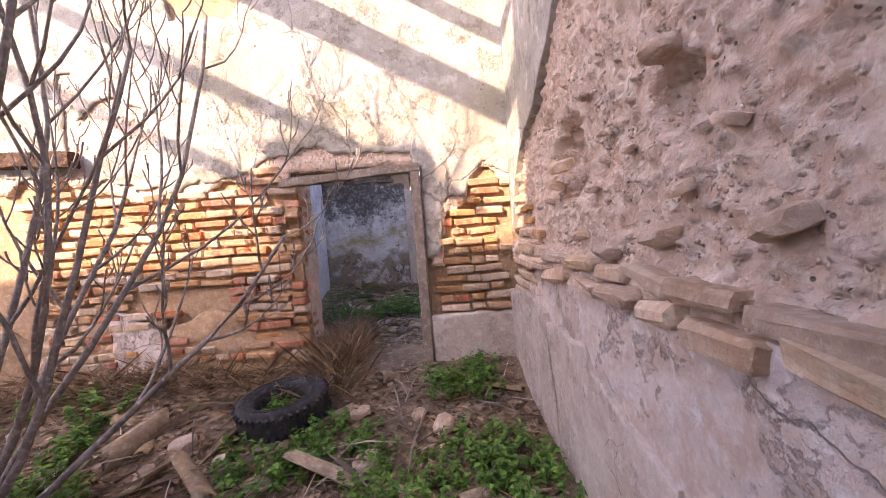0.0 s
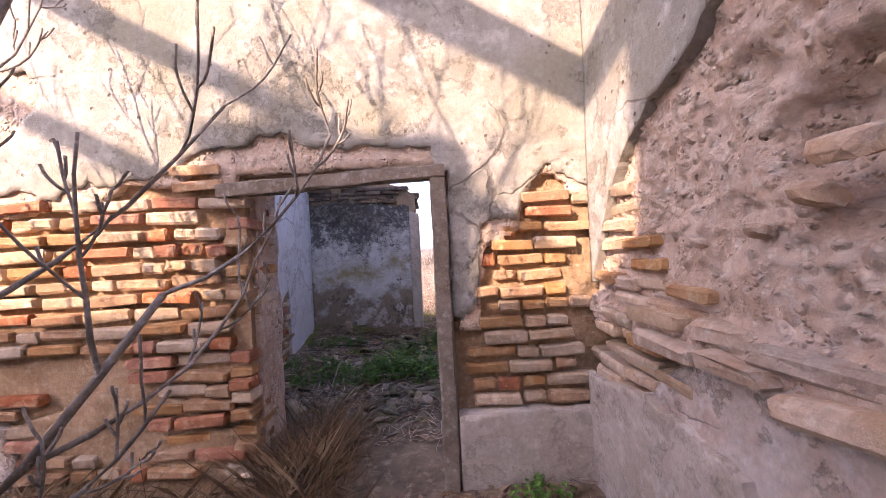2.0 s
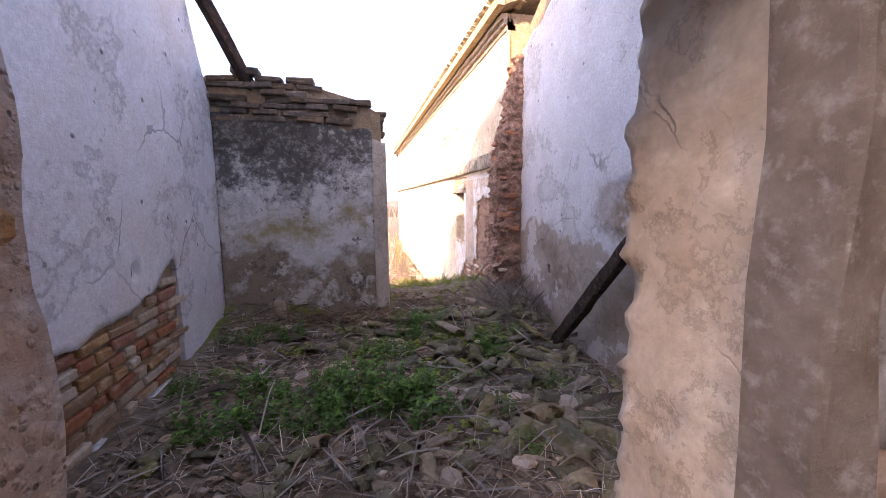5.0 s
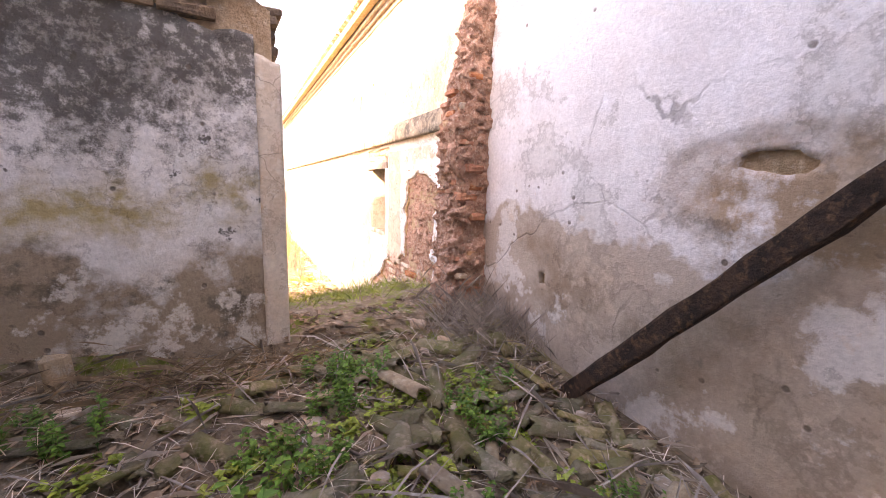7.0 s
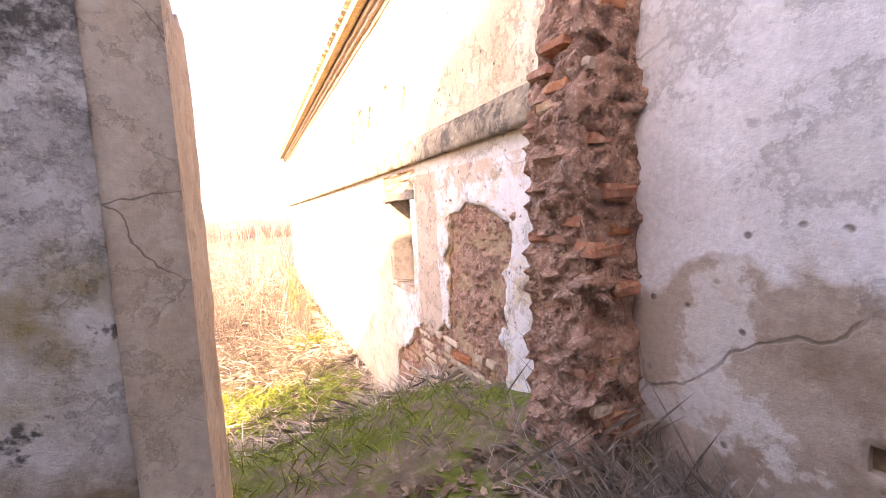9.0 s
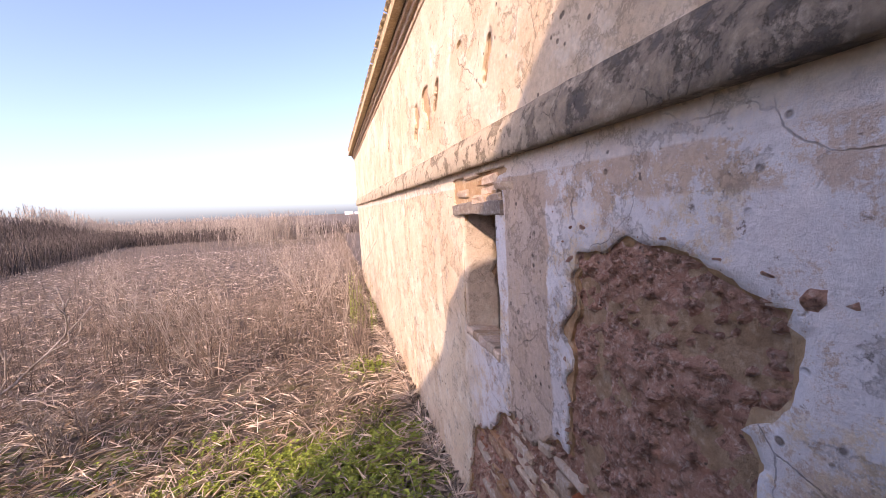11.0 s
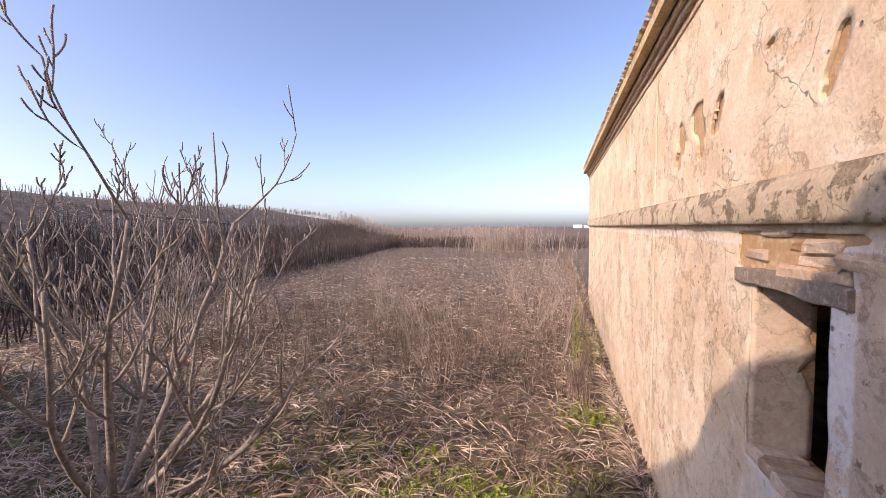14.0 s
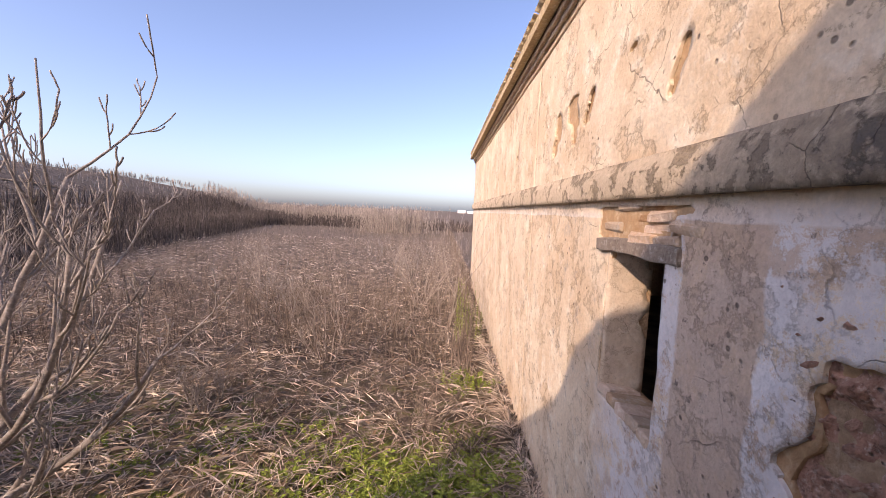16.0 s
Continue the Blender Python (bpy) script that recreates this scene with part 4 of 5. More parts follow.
field_green = around(-0.9, 12.3, 0.7, 20, 0.6, 1.0) + around(0.3, 12.0, 0.5, 14, 0.6, 1.0) + around(0.3, 14.6, 0.4, 6, 0.7, 1.1) + around(-2.6, 12.6, 0.5, 6, 0.5, 0.8) + around(0.4, 10.3, 0.3, 8, 0.6, 0.9) + around(-0.2, 11.7, 0.6, 40, 0.9, 1.4)
scatter(nettle(4, YELLOW_LEAF, 0.16, 0.22, 15), [p for p in field_green if p[0] < 0.9])


scatter(nettle(8, YELLOW_LEAF, 0.10, 0.16, 12), [p for p in around(0.0, 6.7, 0.55, 40, 0.5, 1.0) if p[0] < 0.95])


def strands(name, count, area, length, wide, lift, mat, label, seed, flat=0.3):
    """Loose straw and dead stalks strewn over the ground, too many to count."""
    r = np.random.RandomState(seed)
    x, y = area(r, count)
    z = ground_z(x, y) + r.uniform(0.0, lift, count)
    a, l = r.uniform(0, 2 * np.pi, count), r.uniform(0.4, 1.0, count) * length
    e = r.uniform(-0.1, flat, count)
    d = np.stack([np.cos(a), np.sin(a), e], -1) * l[:, None]
    s = np.stack([-np.sin(a), np.cos(a), r.uniform(-0.5, 0.5, count)], -1) * wide
    p = np.stack([x, y, z], -1)
    mid = p + d * 0.5 + np.stack([0 * x, 0 * x, r.uniform(0, 0.12, count) * l], -1)
    v = np.stack([p - s, p + s, mid + s, p + d, mid - s], 1).reshape(-1, 3)
    f = np.arange(count)[:, None] * 5 + np.array([[0, 1, 2, 3, 4]])
    ob = new(name, mesh_from(name, v.tolist(), f.tolist(), mat))
    return tagged(ob, label, "dead grass", kind="stuff")


def box_area(x0, x1, y0, y1):
    return lambda r, n: (r.uniform(x0, x1, n), r.uniform(y0, y1, n))


def fan_area(r, n):
    y = 9.3 + 34 * r.uniform(0, 1, n) ** 2.2
    return np.clip(r.uniform(-1.6, 0.30, n) * (y - 5.5), -34, 0.98), y


def spot_area(cx, cy, sx, sy):
    return lambda r, n: (np.clip(r.normal(cx, sx, n), -2.15, 1.1), r.normal(cy, sy, n))


strands("courtyard_straw", 3600, box_area(-4.2, 0.55, 0.9, 3.65), 0.22, 0.0018, 0.03, BROWN_GRASS, "thin dead straw strewn over the courtyard soil", 1)
strands("dry_tuft", 2600, spot_area(-1.08, 3.85, 0.13, 0.3), 0.34, 0.0013, 0.04, BROWN_GRASS, "tall dry brown grass tufts in the doorway", 2, 1.5)
strands("wall_foot_straw", 2200, lambda r, n: (r.uniform(-4, -1.4, n), r.normal(3.45, 0.14, n)), 0.30, 0.0018, 0.06, BROWN_GRASS, "matted dead grass along the wall foot", 3, 0.9)
strands("room_straw", 4200, box_area(-2.1, 1.1, 4.2, 7.8), 0.25, 0.0018, 0.03, STRAW, "dead straw strewn over the rubble floor", 4)
strands("corner_twigs", 1500, spot_area(0.85, 7.5, 0.2, 0.3), 0.30, 0.0013, 0.08, TWIG, "tangled grey dead twigs heaped in the corner", 5, 1.3)
strands("wall_twigs", 800, spot_area(-0.95, 7.5, 0.5, 0.12), 0.30, 0.0014, 0.06, BROWN_GRASS, "dead brown stalks lying along the wall", 6, 0.5)
strands("field_straw", 80000, fan_area, 0.34, 0.0048, 0.07, STRAW, "trampled pale straw covering the field", 7, 0.45)
strands("sill_grass", 9500, box_area(-1.8, 0.95, 8.3, 12.6), 0.12, 0.002, 0.01, YELLOW_LEAF, "short mossy grass over the fallen threshold", 8, 1.6)


LITTER = material("leaf_litter", (0.30, 0.20, 0.13), (0.17, 0.11, 0.07), (0.46, 0.36, 0.26), 2, bump=0.3, island=0.6)
strands("courtyard_litter", 7000, box_area(-4.2, 0.55, 0.9, 3.65), 0.075, 0.014, 0.015, LITTER, "dead brown leaves and bark crumbs on the soil", 21, 0.4)
strands("room_litter", 6500, box_area(-2.1, 1.1, 4.2, 8.2), 0.07, 0.013, 0.015, LITTER, "dead leaves and plaster crumbs over the rubble", 22, 0.4)
strands("field_litter", 16000, fan_area, 0.12, 0.016, 0.05, LITTER, "dark broken leaves among the field straw", 23, 0.5)
strands("room_sticks", 260, box_area(-2.0, 1.05, 4.6, 7.7), 0.6, 0.005, 0.06, TWIG, "thin grey sticks lying over the rubble", 24, 0.25)
strands("courtyard_sticks", 160, box_area(-3.8, 0.4, 1.6, 3.5), 0.6, 0.005, 0.05, TWIG, "thin dead sticks lying on the soil", 25, 0.25)


def weed_stems(name, count, area, height, mat, label, seed, wide=0.004):
    """Standing dead weeds with short side shoots."""
    r = np.random.RandomState(seed)
    x, y = area(r, count)
    z = ground_z(x, y)
    h = Heap()
    for i in range(count):
        t = height * r.uniform(0.4, 1.0)
        foot = Vector((x[i], y[i], z[i] - 0.03))
        lean = Vector((r.normal(0, 0.14), r.normal(0, 0.14), 1)) * t
        w = wide * (1 + 0.03 * y[i])
        h.add(*tube([foot, foot + lean * 0.6, foot + lean], [w, w * 0.8, w * 0.4], 3))
        for j in range(5):
            p = foot + lean * r.uniform(0.3, 0.95)
            q = p + Vector((r.normal(0, 0.5), r.normal(0, 0.5), r.uniform(0.3, 1.0))).normalized() * t * r.uniform(0.12, 0.3)
            s = Vector((w * 0.7, 0, 0))
            h.add([p - s, p + s, q], [(0, 1, 2)])
    ob = new(name, h.mesh(name, mat))
    return tagged(ob, label, "dead weeds", kind="stuff")


def mid_area(r, n):
    y = 15 + 40 * r.uniform(0, 1, n) ** 1.3
    x = np.clip(r.uniform(-1.0, 0.25, n) * (y - 6), -34, 0.9)
    pull = 0.9 * fbm(x * 0.6, y * 0.6, 90)
    return np.minimum(x + pull, 0.9), y + pull


weed_stems("field_weeds", 6500, mid_area, 0.75, WEED, "standing brown dead weeds across the field", 11)
weed_stems("near_weeds", 2600, lambda r, n: (r.uniform(-9, 0.8, n), 11.8 + 9 * r.uniform(0, 1, n) ** 0.6), 0.5, WEED, "low dead weeds among the straw", 12, 0.002)


def bank_area(r, n):
    y = r.uniform(14, 75, n)
    return -13 - 0.22 * (y - 10) - r.uniform(-1.5, 9, n), y


weed_stems("bank_scrub", 7000, bank_area, 1.9, DARK_BUSH, "dense dark leafless scrub on the bank", 13, 0.014)
weed_stems("bank_top_scrub", 2600, lambda r, n: (-r.uniform(24, 60, n), r.uniform(20, 80, n)), 0.8, TWIG, "pale dry scrub on the bank top", 14, 0.014)
weed_stems("far_thicket", 1600, lambda r, n: (r.uniform(-38, -12, n), r.uniform(70, 80, n)), 3.2, TWIG, "far pale leafless thicket at the field edge", 15, 0.012)
weed_stems("far_hedge", 1300, lambda r, n: (r.uniform(-34, 6, n), r.uniform(60, 66, n)), 1.7, DARK_BUSH, "far dark hedge along the field", 16, 0.016)
weed_stems("far_bush", 500, lambda r, n: (r.normal(-5.5, 2.2, n), r.uniform(52, 56, n)), 3.2, TWIG, "far round leafless bush by the path", 17, 0.010)
house = boxes("far_house", [((14, 420, 0), (22, 428, 3.6)), ((24, 422, 0), (30, 428, 2.8))], WHITE_WEST)
tagged(house, "distant white farmhouse on the horizon", "house")


# ---- fig trees and shrubs ----
def fig(name, place, height, stems, spread, seed, label, thick=0.045, lean=(0, 0), twigs=3, bare=BARK, rise=0.15):
    rnd = random.Random(seed)
    t = holder(name, place, label, "tree")
    base = Vector(place)

    def grow(h, p, d, length, r, level):
        path, radii = [p], [r]
        n = 6
        for i in range(n):
            d = (d + Vector((rnd.gauss(0, 0.10), rnd.gauss(0, 0.10), rise + rnd.gauss(0, 0.06)))).normalized()
            p = p + d * length / n
            path.append(p)
            radii.append(max(r * (1 - 0.45 * (i + 1) / n), 0.0022))
        h.add(*tube(path, radii, 6 if level < 2 else 4))
        if level >= twigs:
            return
        for k in range(rnd.randint(3, 4) if level < 2 else rnd.randint(2, 4)):
            i = rnd.randint(2, n)
            a = rnd.uniform(0, 6.28)
            out = (d * 0.7 + Vector((math.cos(a), math.sin(a), rnd.uniform(0.0, 0.6))) * 0.75).normalized()
            grow(h, path[i], out, length * rnd.uniform(0.45, 0.7), radii[i] * 0.72, level + 1)

    for k in range(stems):
        h = Heap()
        a = 6.28 * k / stems + rnd.uniform(-0.4, 0.4)
        d = Vector((spread * math.cos(a) + lean[0], spread * math.sin(a) + lean[1], 1)).normalized()
        grow(h, base + Vector((0.08 * math.cos(a), 0.08 * math.sin(a), -0.1)), d, height * rnd.uniform(0.45, 0.6), thick * rnd.uniform(0.6, 1), 0)
        put("limb", h.mesh("limb", bare, True), Matrix(), t)
    return t


def open_fig(name, place, limbs, reach, seed, label, thick=0.035, tip=0.008):
    """A leafless fig: limbs that sweep out and turn up, with blunt upturned shoots along them."""
    rnd = random.Random(seed)
    t = holder(name, place, label, "tree")
    base = Vector(place)

    def shoot(h, p, d, length, r, level):
        n = 9 if level == 0 else 6
        path, radii, ways = [p], [r], [d]
        for i in range(n):
            d = (d + Vector((rnd.gauss(0, 0.09), rnd.gauss(0, 0.09), (0.05 + 0.16 * (i / n) if level == 0 else 0.20) + rnd.gauss(0, 0.05)))).normalized()
            p = p + d * length / n
            path.append(p)
            ways.append(d)
            radii.append(max(r * (1 - 0.55 * (i + 1) / n), tip))
        h.add(*tube(path, radii, 7 if level < 2 else 5))
        if level == 3:
            return
        turn = rnd.uniform(0, 6.28)
        for i in range(3 if level == 0 else 2, n + 1):
            if rnd.random() < (0.25, 0.35, 0.45)[level]:
                continue
            turn += 2.4 + rnd.gauss(0, 0.3)
            side = ways[i].orthogonal().normalized()
            out = side * math.cos(turn) + ways[i].cross(side) * math.sin(turn)
            shoot(h, path[i], (ways[i] * 0.75 + out * 0.7).normalized(), length * rnd.uniform(0.26, 0.44), radii[i] * 0.68, level + 1)

    for x, y, up, l in limbs:
        h = Heap()
        shoot(h, base + Vector((0.05 * x, 0.05 * y, -0.1)), Vector((x, y, up)).normalized(), reach * l, thick * rnd.uniform(0.75, 1), 0)
        put("limb", h.mesh("limb", BARK, True), Matrix(), t)
    return t


open_fig("fig_tree", (-2.6, 1.95, gz(-2.6, 1.95)), ((0.85, 0.25, 0.9, 1.0), (0.55, 0.1, 1.0, 1.1), (0.3, 0.5, 1.0, 1.0), (0.9, 0.25, 0.5, 0.8), (-0.2, -0.1, 1.2, 1.2), (0.5, -0.3, 1.3, 1.2), (0.25, 0.2, 1.4, 1.25), (-0.5, 0.4, 1.0, 1.0), (0.6, 0.35, 1.3, 1.2), (0.1, -0.4, 1.3, 1.3), (0.4, 0.05, 1.5, 1.3)), 2.8, 5, "leafless young fig tree growing in the courtyard", 0.026, 0.0042)
open_fig("fig_tree", (-4.4, 11.3, gz(-4.4, 11.3)), ((1.0, 0.35, 0.75, 1.0), (0.75, 0.9, 0.9, 1.0), (1.0, 0.2, 0.30, 0.8), (0.3, 0.6, 1.1, 1.1), (-0.3, 0.8, 1.0, 1.1), (-0.6, 0.1, 1.0, 1.0), (0.5, -0.5, 1.0, 0.9), (0.1, -0.1, 1.3, 1.05)), 3.0, 18, "leafless grey fig tree spreading close to the ruin", 0.05)
open_fig("fig_tree", (-6.6, 13.2, gz(-6.6, 13.2)), ((0.9, 0.2, 0.9, 1.0), (0.3, 0.8, 1.0, 1.0), (-0.5, 0.6, 1.0, 1.0), (0.6, -0.6, 0.8, 0.9), (0.1, 0.1, 1.2, 1.1), (-0.7, -0.3, 0.9, 0.9)), 3.1, 8, "leafless grey fig tree standing behind another in the straw")
fig("fig_tree", (-3.3, 11.0, gz(-3.3, 11.0)), 1.6, 4, 1.3, 9, "low spreading bare fig shoots near the wall", 0.018, (0.4, 0.3), 2)
fig("bare_shrub", (-1.95, 15.1, gz(-1.95, 15.1)), 2.0, 7, 0.55, 10, "pale bare shrub standing in the straw", 0.016, (0, 0), 3, TWIG)
fig("bare_shrub", (0.1, 17.4, gz(0.1, 17.4)), 2.6, 8, 0.6, 11, "tangled bare shrub against the farm wall", 0.016, (-0.1, 0), 3, TWIG)
fig("bare_shrub", (-0.6, 19.5, gz(-0.6, 19.5)), 2.2, 7, 0.7, 12, "tangled bare shrub among weeds", 0.016, (0, 0), 3, TWIG)
for k, (x, y, h) in enumerate(((-3.6, 17.2, 1.5), (-5.2, 20.0, 1.6), (-1.2, 22.5, 1.9), (-7.2, 24.0, 1.9), (-3.2, 27.5, 2.0), (-0.4, 26.0, 2.2), (-3.0, 13.3, 0.9), (-0.9, 16.6, 1.2))):
    fig("bare_shrub", (x, y, gz(x, y)), h, 6, 0.7, 40 + k, "pale bare shrub standing in the dry field", 0.014, (0, 0), 3, TWIG if k % 2 else BARK)
low = random.Random(77)
for k in range(14):
    y = low.uniform(12.5, 21)
    x = low.uniform(-0.75, 0.03) * (y - 7.5) + 0.3
    fig("bare_shrub", (x, y, gz(x, y)), low.uniform(0.6, 1.0), 8, 1.2, 60 + k, "low tangled brown shrub among the straw", 0.010, (0, 0), 3, WEED, 0.06)
fig("bare_shrub", (-8.5, 15.5, gz(-8.5, 15.5)), 2.8, 8, 0.6, 13, "grey bare shrub at the field edge", 0.03, (0, 0), 3)
fig("bare_shrub", (-10.5, 19.5, gz(-10.5, 19.5)), 2.6, 8, 0.6, 14, "grey bare shrub below the bank", 0.025, (0, 0), 3)
scatter(nettle(6, YELLOW_LEAF, 1.3, 0.35, 22), [(0.55, 16.4, 1.0)])


# ---- loose rubble ----
tiles = []
for k in range(5):
    v, f = tile_mesh(30 + k, 0.22 + 0.05 * k, 0.16, (0.55, 0.7, 1.0, 0.8, 0.6)[k])
    tiles.append((mesh_from("tile_shard", v, f, MOSS_TILE, True), mesh_from("tile_shard", v, f, TILE, True)))
rocks = [stone_mesh("rubble_stone", k, (MOSS_TILE, STONE, STONE)[k % 3], 0.7) for k in range(7)]


def strew(n, xr, yr, seed, clean, size=1.0):
    r = random.Random(seed)
    for i in range(n):
        x, y = r.uniform(*xr), r.uniform(*yr)
        z = gz(x, y)
        if r.random() < 0.55:
            ob = put("tile_shard", tiles[r.randrange(5)][r.random() < clean], scaled(x, y, z - 0.005, r.uniform(-25, 25), r.choice((0, 0, 180)) + r.uniform(-30, 30), r.uniform(0, 360), [size * r.uniform(0.6, 1.0)] * 3))
            tagged(ob, "broken curved clay roof tile lying in the rubble", "roof tile", "roof tile shards")
        else:
            s = size * r.uniform(0.06, 0.16)
            ob = put("rubble_stone", rocks[r.randrange(7)], scaled(x, y, z + 0.01, r.uniform(-15, 15), r.uniform(-15, 15), r.uniform(0, 360), (s, s * r.uniform(0.7, 1.1), s)))
            tagged(ob, "rough stone lying in the fallen rubble", "stone", "rubble stones")


strew(95, (-3.4, 0.45), (1.5, 3.5), 51, 0.8, 0.85)
strew(260, (-1.9, 1.05), (4.5, 7.5), 52, 0.12, 0.9)
strew(120, (-0.2, 1.0), (5.0, 7.4), 53, 0.1, 1.1)
strew(90, (-1.6, 1.0), (4.6, 6.2), 54, 0.3, 0.8)
for x, y, s, rz in ((-0.62, 2.45, 0.24, 20), (-0.12, 2.75, 0.22, 60), (-0.75, 2.98, 0.2, 0), (-0.35, 2.1, 0.18, 100), (-1.9, 2.7, 0.22, 10)):
    ob = put("fallen_stone", rocks[1], scaled(x, y, gz(x, y) + 0.03, 8, -6, rz, (s, s * 0.7, s * 0.8)))
    tagged(ob, "pale fallen block of stone among weeds", "stone", "fallen blocks")
for x, y, ry, rz in ((-1.95, 2.45, 150, 20), (-1.62, 2.3, 30, 60), (-1.35, 2.25, 165, 120), (-2.25, 2.75, 60, 0), (-1.2, 1.95, 190, 40), (-0.85, 2.3, 15, 80), (-1.75, 2.65, 200, 150)):
    ob = put("roof_tile", tiles[4][1], scaled(x, y, gz(x, y) + 0.05, 20, ry, rz, (1.25, 1.1, 1.15)))
    tagged(ob, "half-buried curved clay roof tile", "roof tile", "courtyard tiles")
ob = put("stone_marker", rough_block("stone_marker", (0.11, 0.06, 0.26), PALE_BRICK, 3, 0.02, 0.008), pose(-1.62, 7.6, gz(-1.62, 7.6) + 0.09, 6, -4, 10))
tagged(ob, "upright pale brick leaning by the wall foot", "brick")

sill = random.Random(19)
for k in range(9):
    x = -0.42 + 0.13 * k
    ob = put("sill_stone", rocks[(0, 3, 6, 1)[k % 4]], scaled(x, 7.76 + sill.uniform(-0.04, 0.04), gz(x, 7.74) + 0.0, sill.uniform(-10, 10), sill.uniform(-10, 10), sill.uniform(-20, 20), (0.20, 0.16, sill.uniform(0.14, 0.20))))
    tagged(ob, "earthy mossy stone bedded along the broken threshold", "stone", "threshold stones")

# eaves tiles of the farm roof, and fallen wall edge
eave_v, eave_f = tile_mesh(60, 0.40, 0.17)
EAVE = material("ochre_tile", (0.56, 0.43, 0.26), (0.42, 0.31, 0.19), (0.66, 0.55, 0.38), 8, bump=0.6, thing=0.2)
eave = mesh_from("eave_tile", eave_v, eave_f, EAVE, True)
for i in range(76):
    put("eave_tile", eave, pose(1.05, 8.1 + i * 0.198, 3.80 + 0.008 * math.sin(i * 2.3), 0, 0, 90) @ pose(0, 0, 0, 19 + 2 * math.sin(i * 1.7), 0, 0) @ Matrix.Diagonal((1.28, 1, 0.55, 1)), roof)


eaves_edge = boxes("eaves_edge", [((0.89, 8.0, 3.695), (0.985, 23.15, 3.80))], EAVE)
under(eaves_edge, roof)


# ---- bricks, stone by stone ----
LONG = [rough_block("brick", (0.265, 0.12, 0.060), m, 70 + k, 0.010, 0.005) for k, m in enumerate((BRICK, PALE_BRICK, RED_BRICK, PALE_BRICK, BRICK, PALE_BRICK))]
SHORT = [rough_block("brick", (0.128, 0.12, 0.060), m, 80 + k, 0.010, 0.005) for k, m in enumerate((BRICK, PALE_BRICK, RED_BRICK, PALE_BRICK, BRICK))]
PIER_BRICK = [rough_block("brick", (l, 0.12, 0.058), m, 90 + k, 0.014, 0.008) for k, (l, m) in enumerate(((0.15, RED_BRICK), (0.19, STONE), (0.13, BRICK), (0.17, RED_BRICK)))]


CREAM = [rough_block("brick", (l, 0.12, 0.060), m, 75 + k, 0.012, 0.006) for k, (l, m) in enumerate(((0.265, PALE_BRICK), (0.25, PALE_BRICK), (0.27, STONE), (0.26, BRICK)))]
SOOT = material("sooty_brick", (0.25, 0.18, 0.13), (0.12, 0.09, 0.07), (0.36, 0.27, 0.20), 6, bump=0.9, thing=0.4)
SOOTY = [rough_block("brick", (l, 0.14, 0.055), SOOT, 60 + k, 0.01, 0.006) for k, l in enumerate((0.26, 0.24, 0.27))]


def courses(parent, at, turn, a0, a1, b0, b1, gap, allow, seed, pitch=0.088, proud=0.02, stock=None):
    """Courses of old brick; at(a, b, depth) gives the place, allow(a, b) says where bricks show."""
    r = random.Random(seed)
    n = 0
    z = b0
    row = 0
    while z < b1:
        a = a0 - r.uniform(0, 0.2)
        while a < a1:
            long = r.random() < 0.62
            l = 0.265 if long else 0.128
            l2 = l * r.uniform(0.88, 1.08)
            c = a + l2 / 2
            if c + l2 * 0.5 < a1 + 0.03 and c - l2 * 0.5 > a0 - 0.06 and allow(c, z) and r.random() > gap:
                x, y, zz = at(c, z + r.gauss(0, 0.005), r.uniform(-proud, proud))
                put("brick", r.choice(stock or (LONG if long else SHORT)), scaled(x, y, zz, r.gauss(0, 1.5), r.gauss(0, 1.6), turn + r.gauss(0, 2.2), (l2 / l, 1, r.uniform(0.86, 1.1))), parent)
                n += 1
            a += l2 + r.uniform(0.012, 0.026)
        z += pitch
        row += 1
    return n


def one(f, a, b):
    return float(f(np.array([a]), np.array([b]))[0])


courses(wall_north, lambda a, b, d: (a, 3.755 + d, b), 0, -3.75, DOOR_L, 0.30, 2.05, 0.05, lambda a, b: one(keep_north, a, b) < -0.04 and (b > 0.95 or vn(a * 2, b * 2, 5) > 0.1 or a > -1.85 + 0.2 * vn(a, b * 9, 4)), 1, 0.088, 0.024)
courses(wall_north, lambda a, b, d: (a, 3.75 + d, b), 0, DOOR_R + 0.03, 0.64, 0.60, 2.0, 0.02, lambda a, b: one(keep_north, a, b) < -0.05, 2, 0.088, 0.018)
courses(wall_north, lambda a, b, d: (DOOR_L - 0.05 + d * 0.5, a, b), 90, 3.70, 4.06, 0.25, 1.85, 0.1, lambda a, b: True, 3, 0.088, 0.02)
courses(wall_east, lambda a, b, d: (0.69 + d - 0.25 * max(0, 1.16 - b) * 0.2, a, b), 90, 2.75, 3.66, 0.75, 2.1, 0.03, lambda a, b: a > 2.75 + 0.75 * abs(b - 1.15) + 0.25 * (b > 1.5) - 0.15 * vn(a * 3, b * 9, 8) and one(keep_earth, a, b) > 0.02, 4, 0.088, 0.03, CREAM)
courses(wall_west, lambda a, b, d: (-2.26 + d * 0.4, a, b), 90, 5.2, 6.84, 0.16, 1.0, 0.02, lambda a, b: one(keep_west, a, b) < -0.02, 5, 0.085, 0.015)
courses(wall_black, lambda a, b, d: (a, 7.83 + d, b), 0, -2.2, -0.62, 2.27, 2.80, 0.05, lambda a, b: b < 2.42 + 0.30 * min(1, max(0, (-0.55 - a) / 0.8)) + 0.05 * vn(a * 4, 1, 3), 6, 0.066, 0.035, SOOTY)
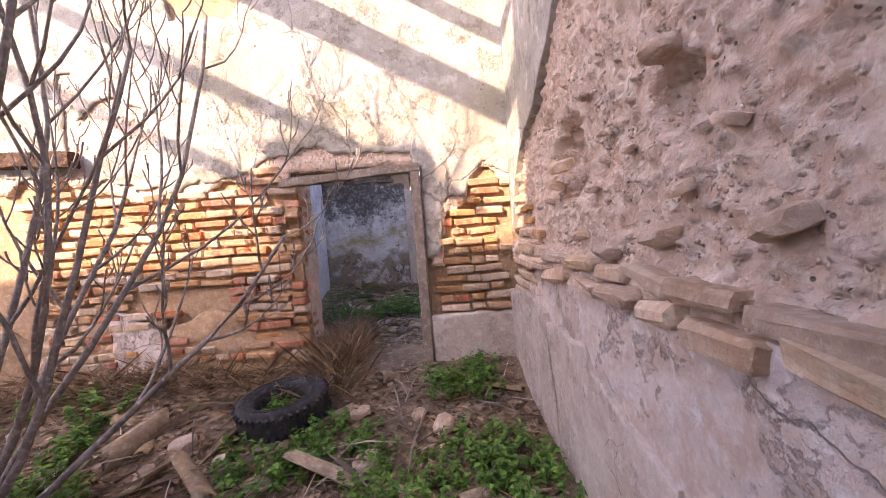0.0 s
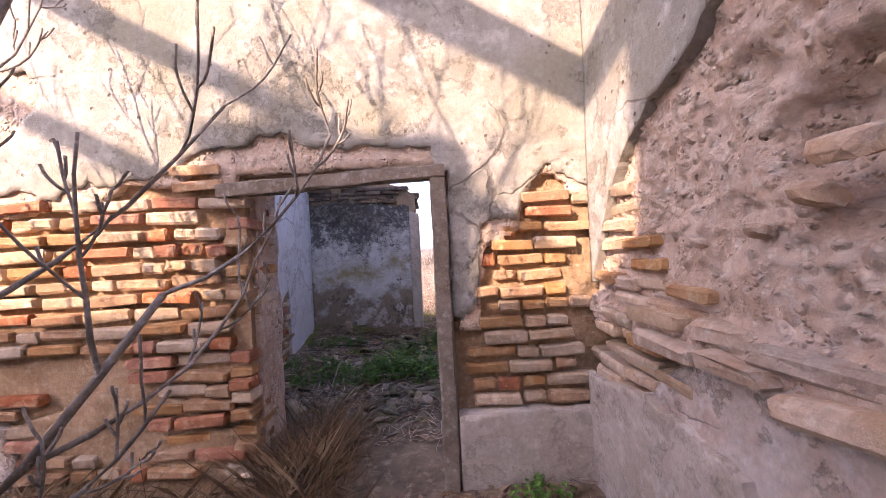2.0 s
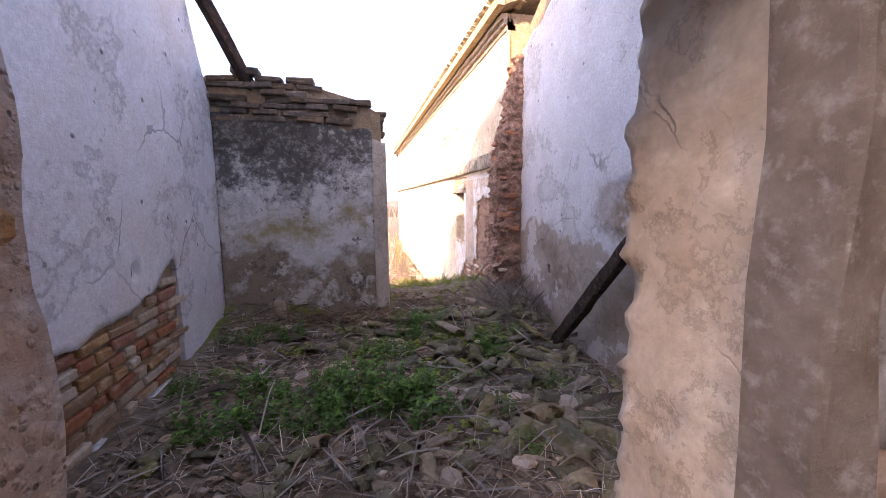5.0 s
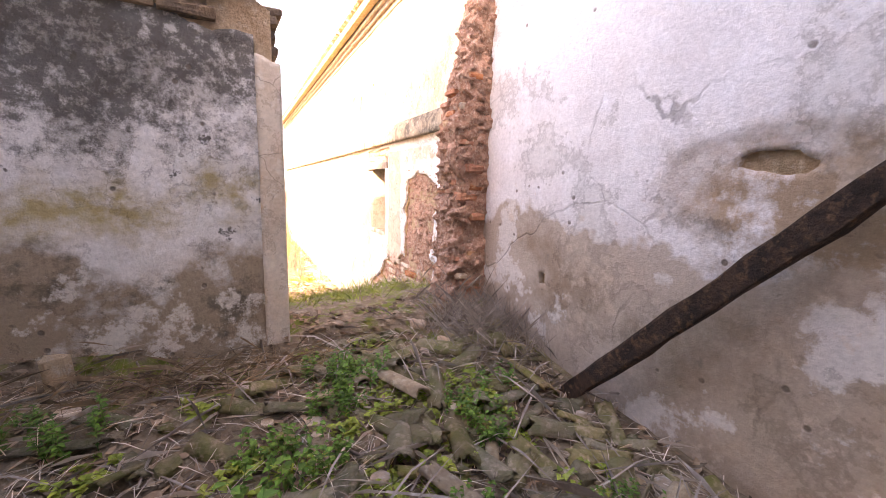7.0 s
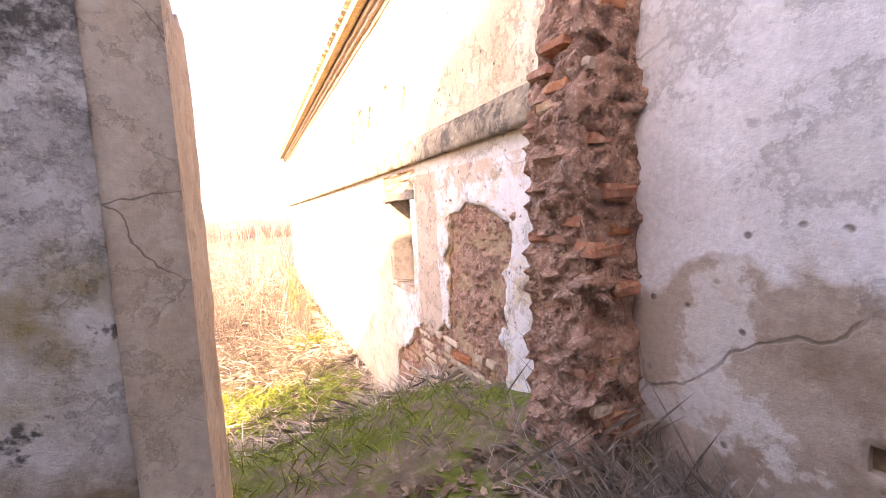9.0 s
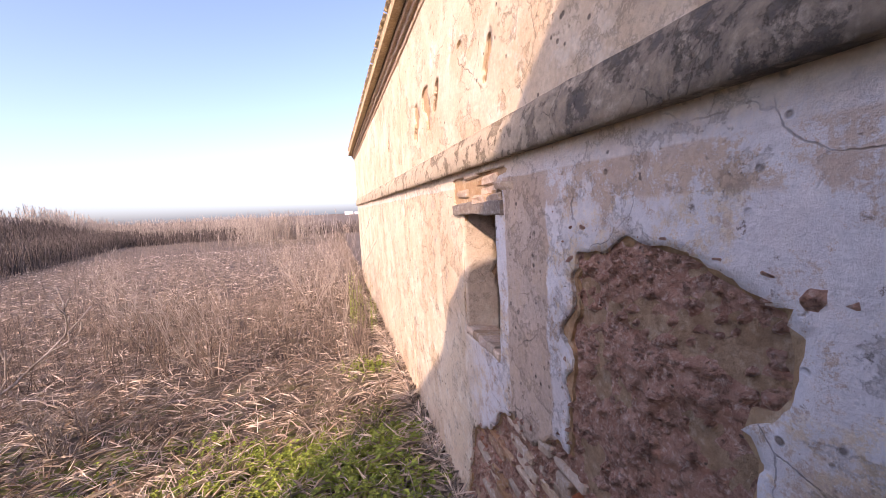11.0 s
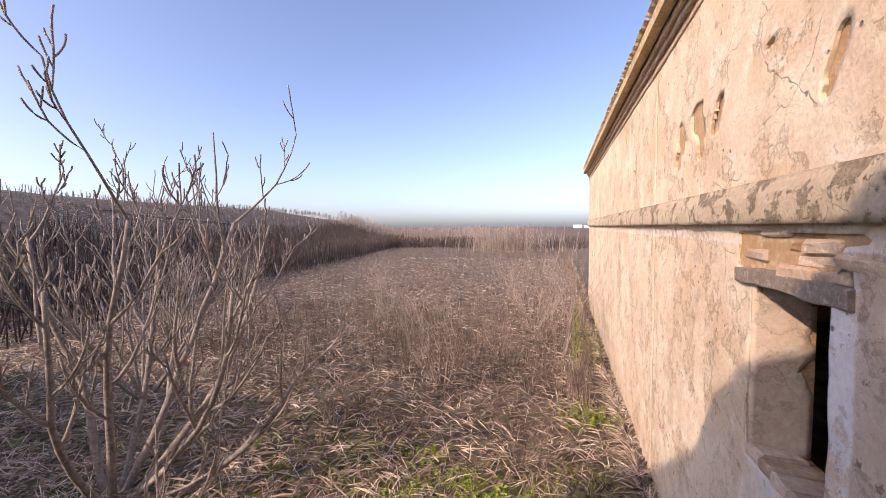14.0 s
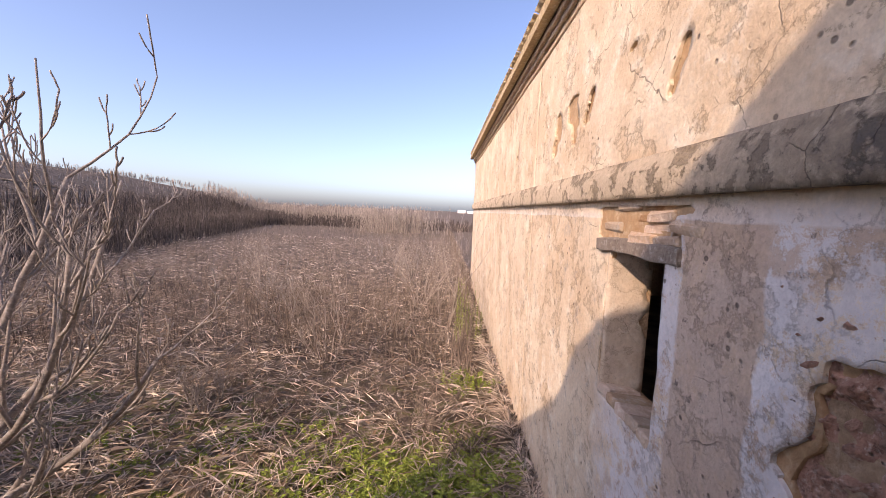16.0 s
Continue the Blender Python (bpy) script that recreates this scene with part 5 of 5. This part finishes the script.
courses(wall_black, lambda a, b, d: (-0.54 + d, a, b), 90, 7.8, 8.22, 2.12, 2.42, 0.05, lambda a, b: True, 7, 0.066, 0.03, SOOTY)
courses(pier, lambda a, b, d: (a, 7.86 + d, b), 0, 0.93, 1.14, 0.2, 2.3, 0.25, lambda a, b: True, 8, 0.08, 0.025, PIER_BRICK)
courses(pier, lambda a, b, d: (0.92 + d, a, b), 90, 7.88, 8.18, 0.25, 2.3, 0.2, lambda a, b: True, 9, 0.08, 0.025, PIER_BRICK)
courses(body, lambda a, b, d: (1.15 + d, a, b), 90, 10.12, 11.12, 1.66, 1.86, 0.0, lambda a, b: True, 10, 0.062, 0.03, CREAM)
courses(body, lambda a, b, d: (1.16 + d, a, b), 90, 8.8, 10.9, -0.6, 0.35, 0.25, lambda a, b: one(patch, a, b) < -0.03, 11, 0.085, 0.015)
lintel = timber("window_lintel", (1.11, 10.18, 1.61), (1.11, 11.12, 1.60), (0.09, 0.085), TIMBER, 31, body)
for k in range(5):
    put("sill_brick", CREAM[k % 3], scaled(1.20, 10.37 + 0.13 * k, 0.625 + 0.005 * k, 2, 9, 2 * k, (0.95, 1, 1)), body)

# long flat stones and bricks standing out along the east wall
r = random.Random(91)
a = -1.2
while a < 2.75:
    l = r.uniform(0.24, 0.42)
    for row in range(2):
        m = rough_block("ledge_block", (l * r.uniform(0.8, 0.96), 0.16, r.uniform(0.055, 0.075)), (PALE_BRICK, STONE)[r.random() < 0.5], r.randrange(999), 0.016, 0.011)
        put("ledge_block", m, pose(0.635 - r.uniform(0, 0.03) + 0.035 * row, a + l / 2 + 0.1 * row, 1.075 + 0.085 * row + r.gauss(0, 0.01), r.gauss(0, 3), r.gauss(0, 4), 90 + r.gauss(0, 3)), wall_east)
    a += l
for y, z, s in ((2.05, 1.28, 0.13), (1.75, 1.22, 0.20), (1.35, 1.30, 0.20), (1.25, 1.45, 0.12), (1.32, 1.88, 0.17), (1.72, 1.72, 0.09), (1.55, 1.62, 0.08), (1.95, 1.93, 0.08), (2.30, 1.66, 0.20), (2.38, 1.56, 0.16), (2.55, 1.48, 0.10), (2.8, 1.45, 0.08), (1.9, 1.5, 0.10), (1.05, 1.6, 0.11), (0.9, 1.35, 0.18), (0.8, 1.8, 0.12), (2.2, 1.8, 0.10)):
    put("wall_stone", rocks[(1, 2, 4, 5)[int(y * 100) % 4]], scaled(0.645, y, z, r.uniform(-25, 25), r.uniform(-25, 25), 90 + r.uniform(-25, 25), (s * 0.9, s * 0.7, s * 0.75)), wall_east)
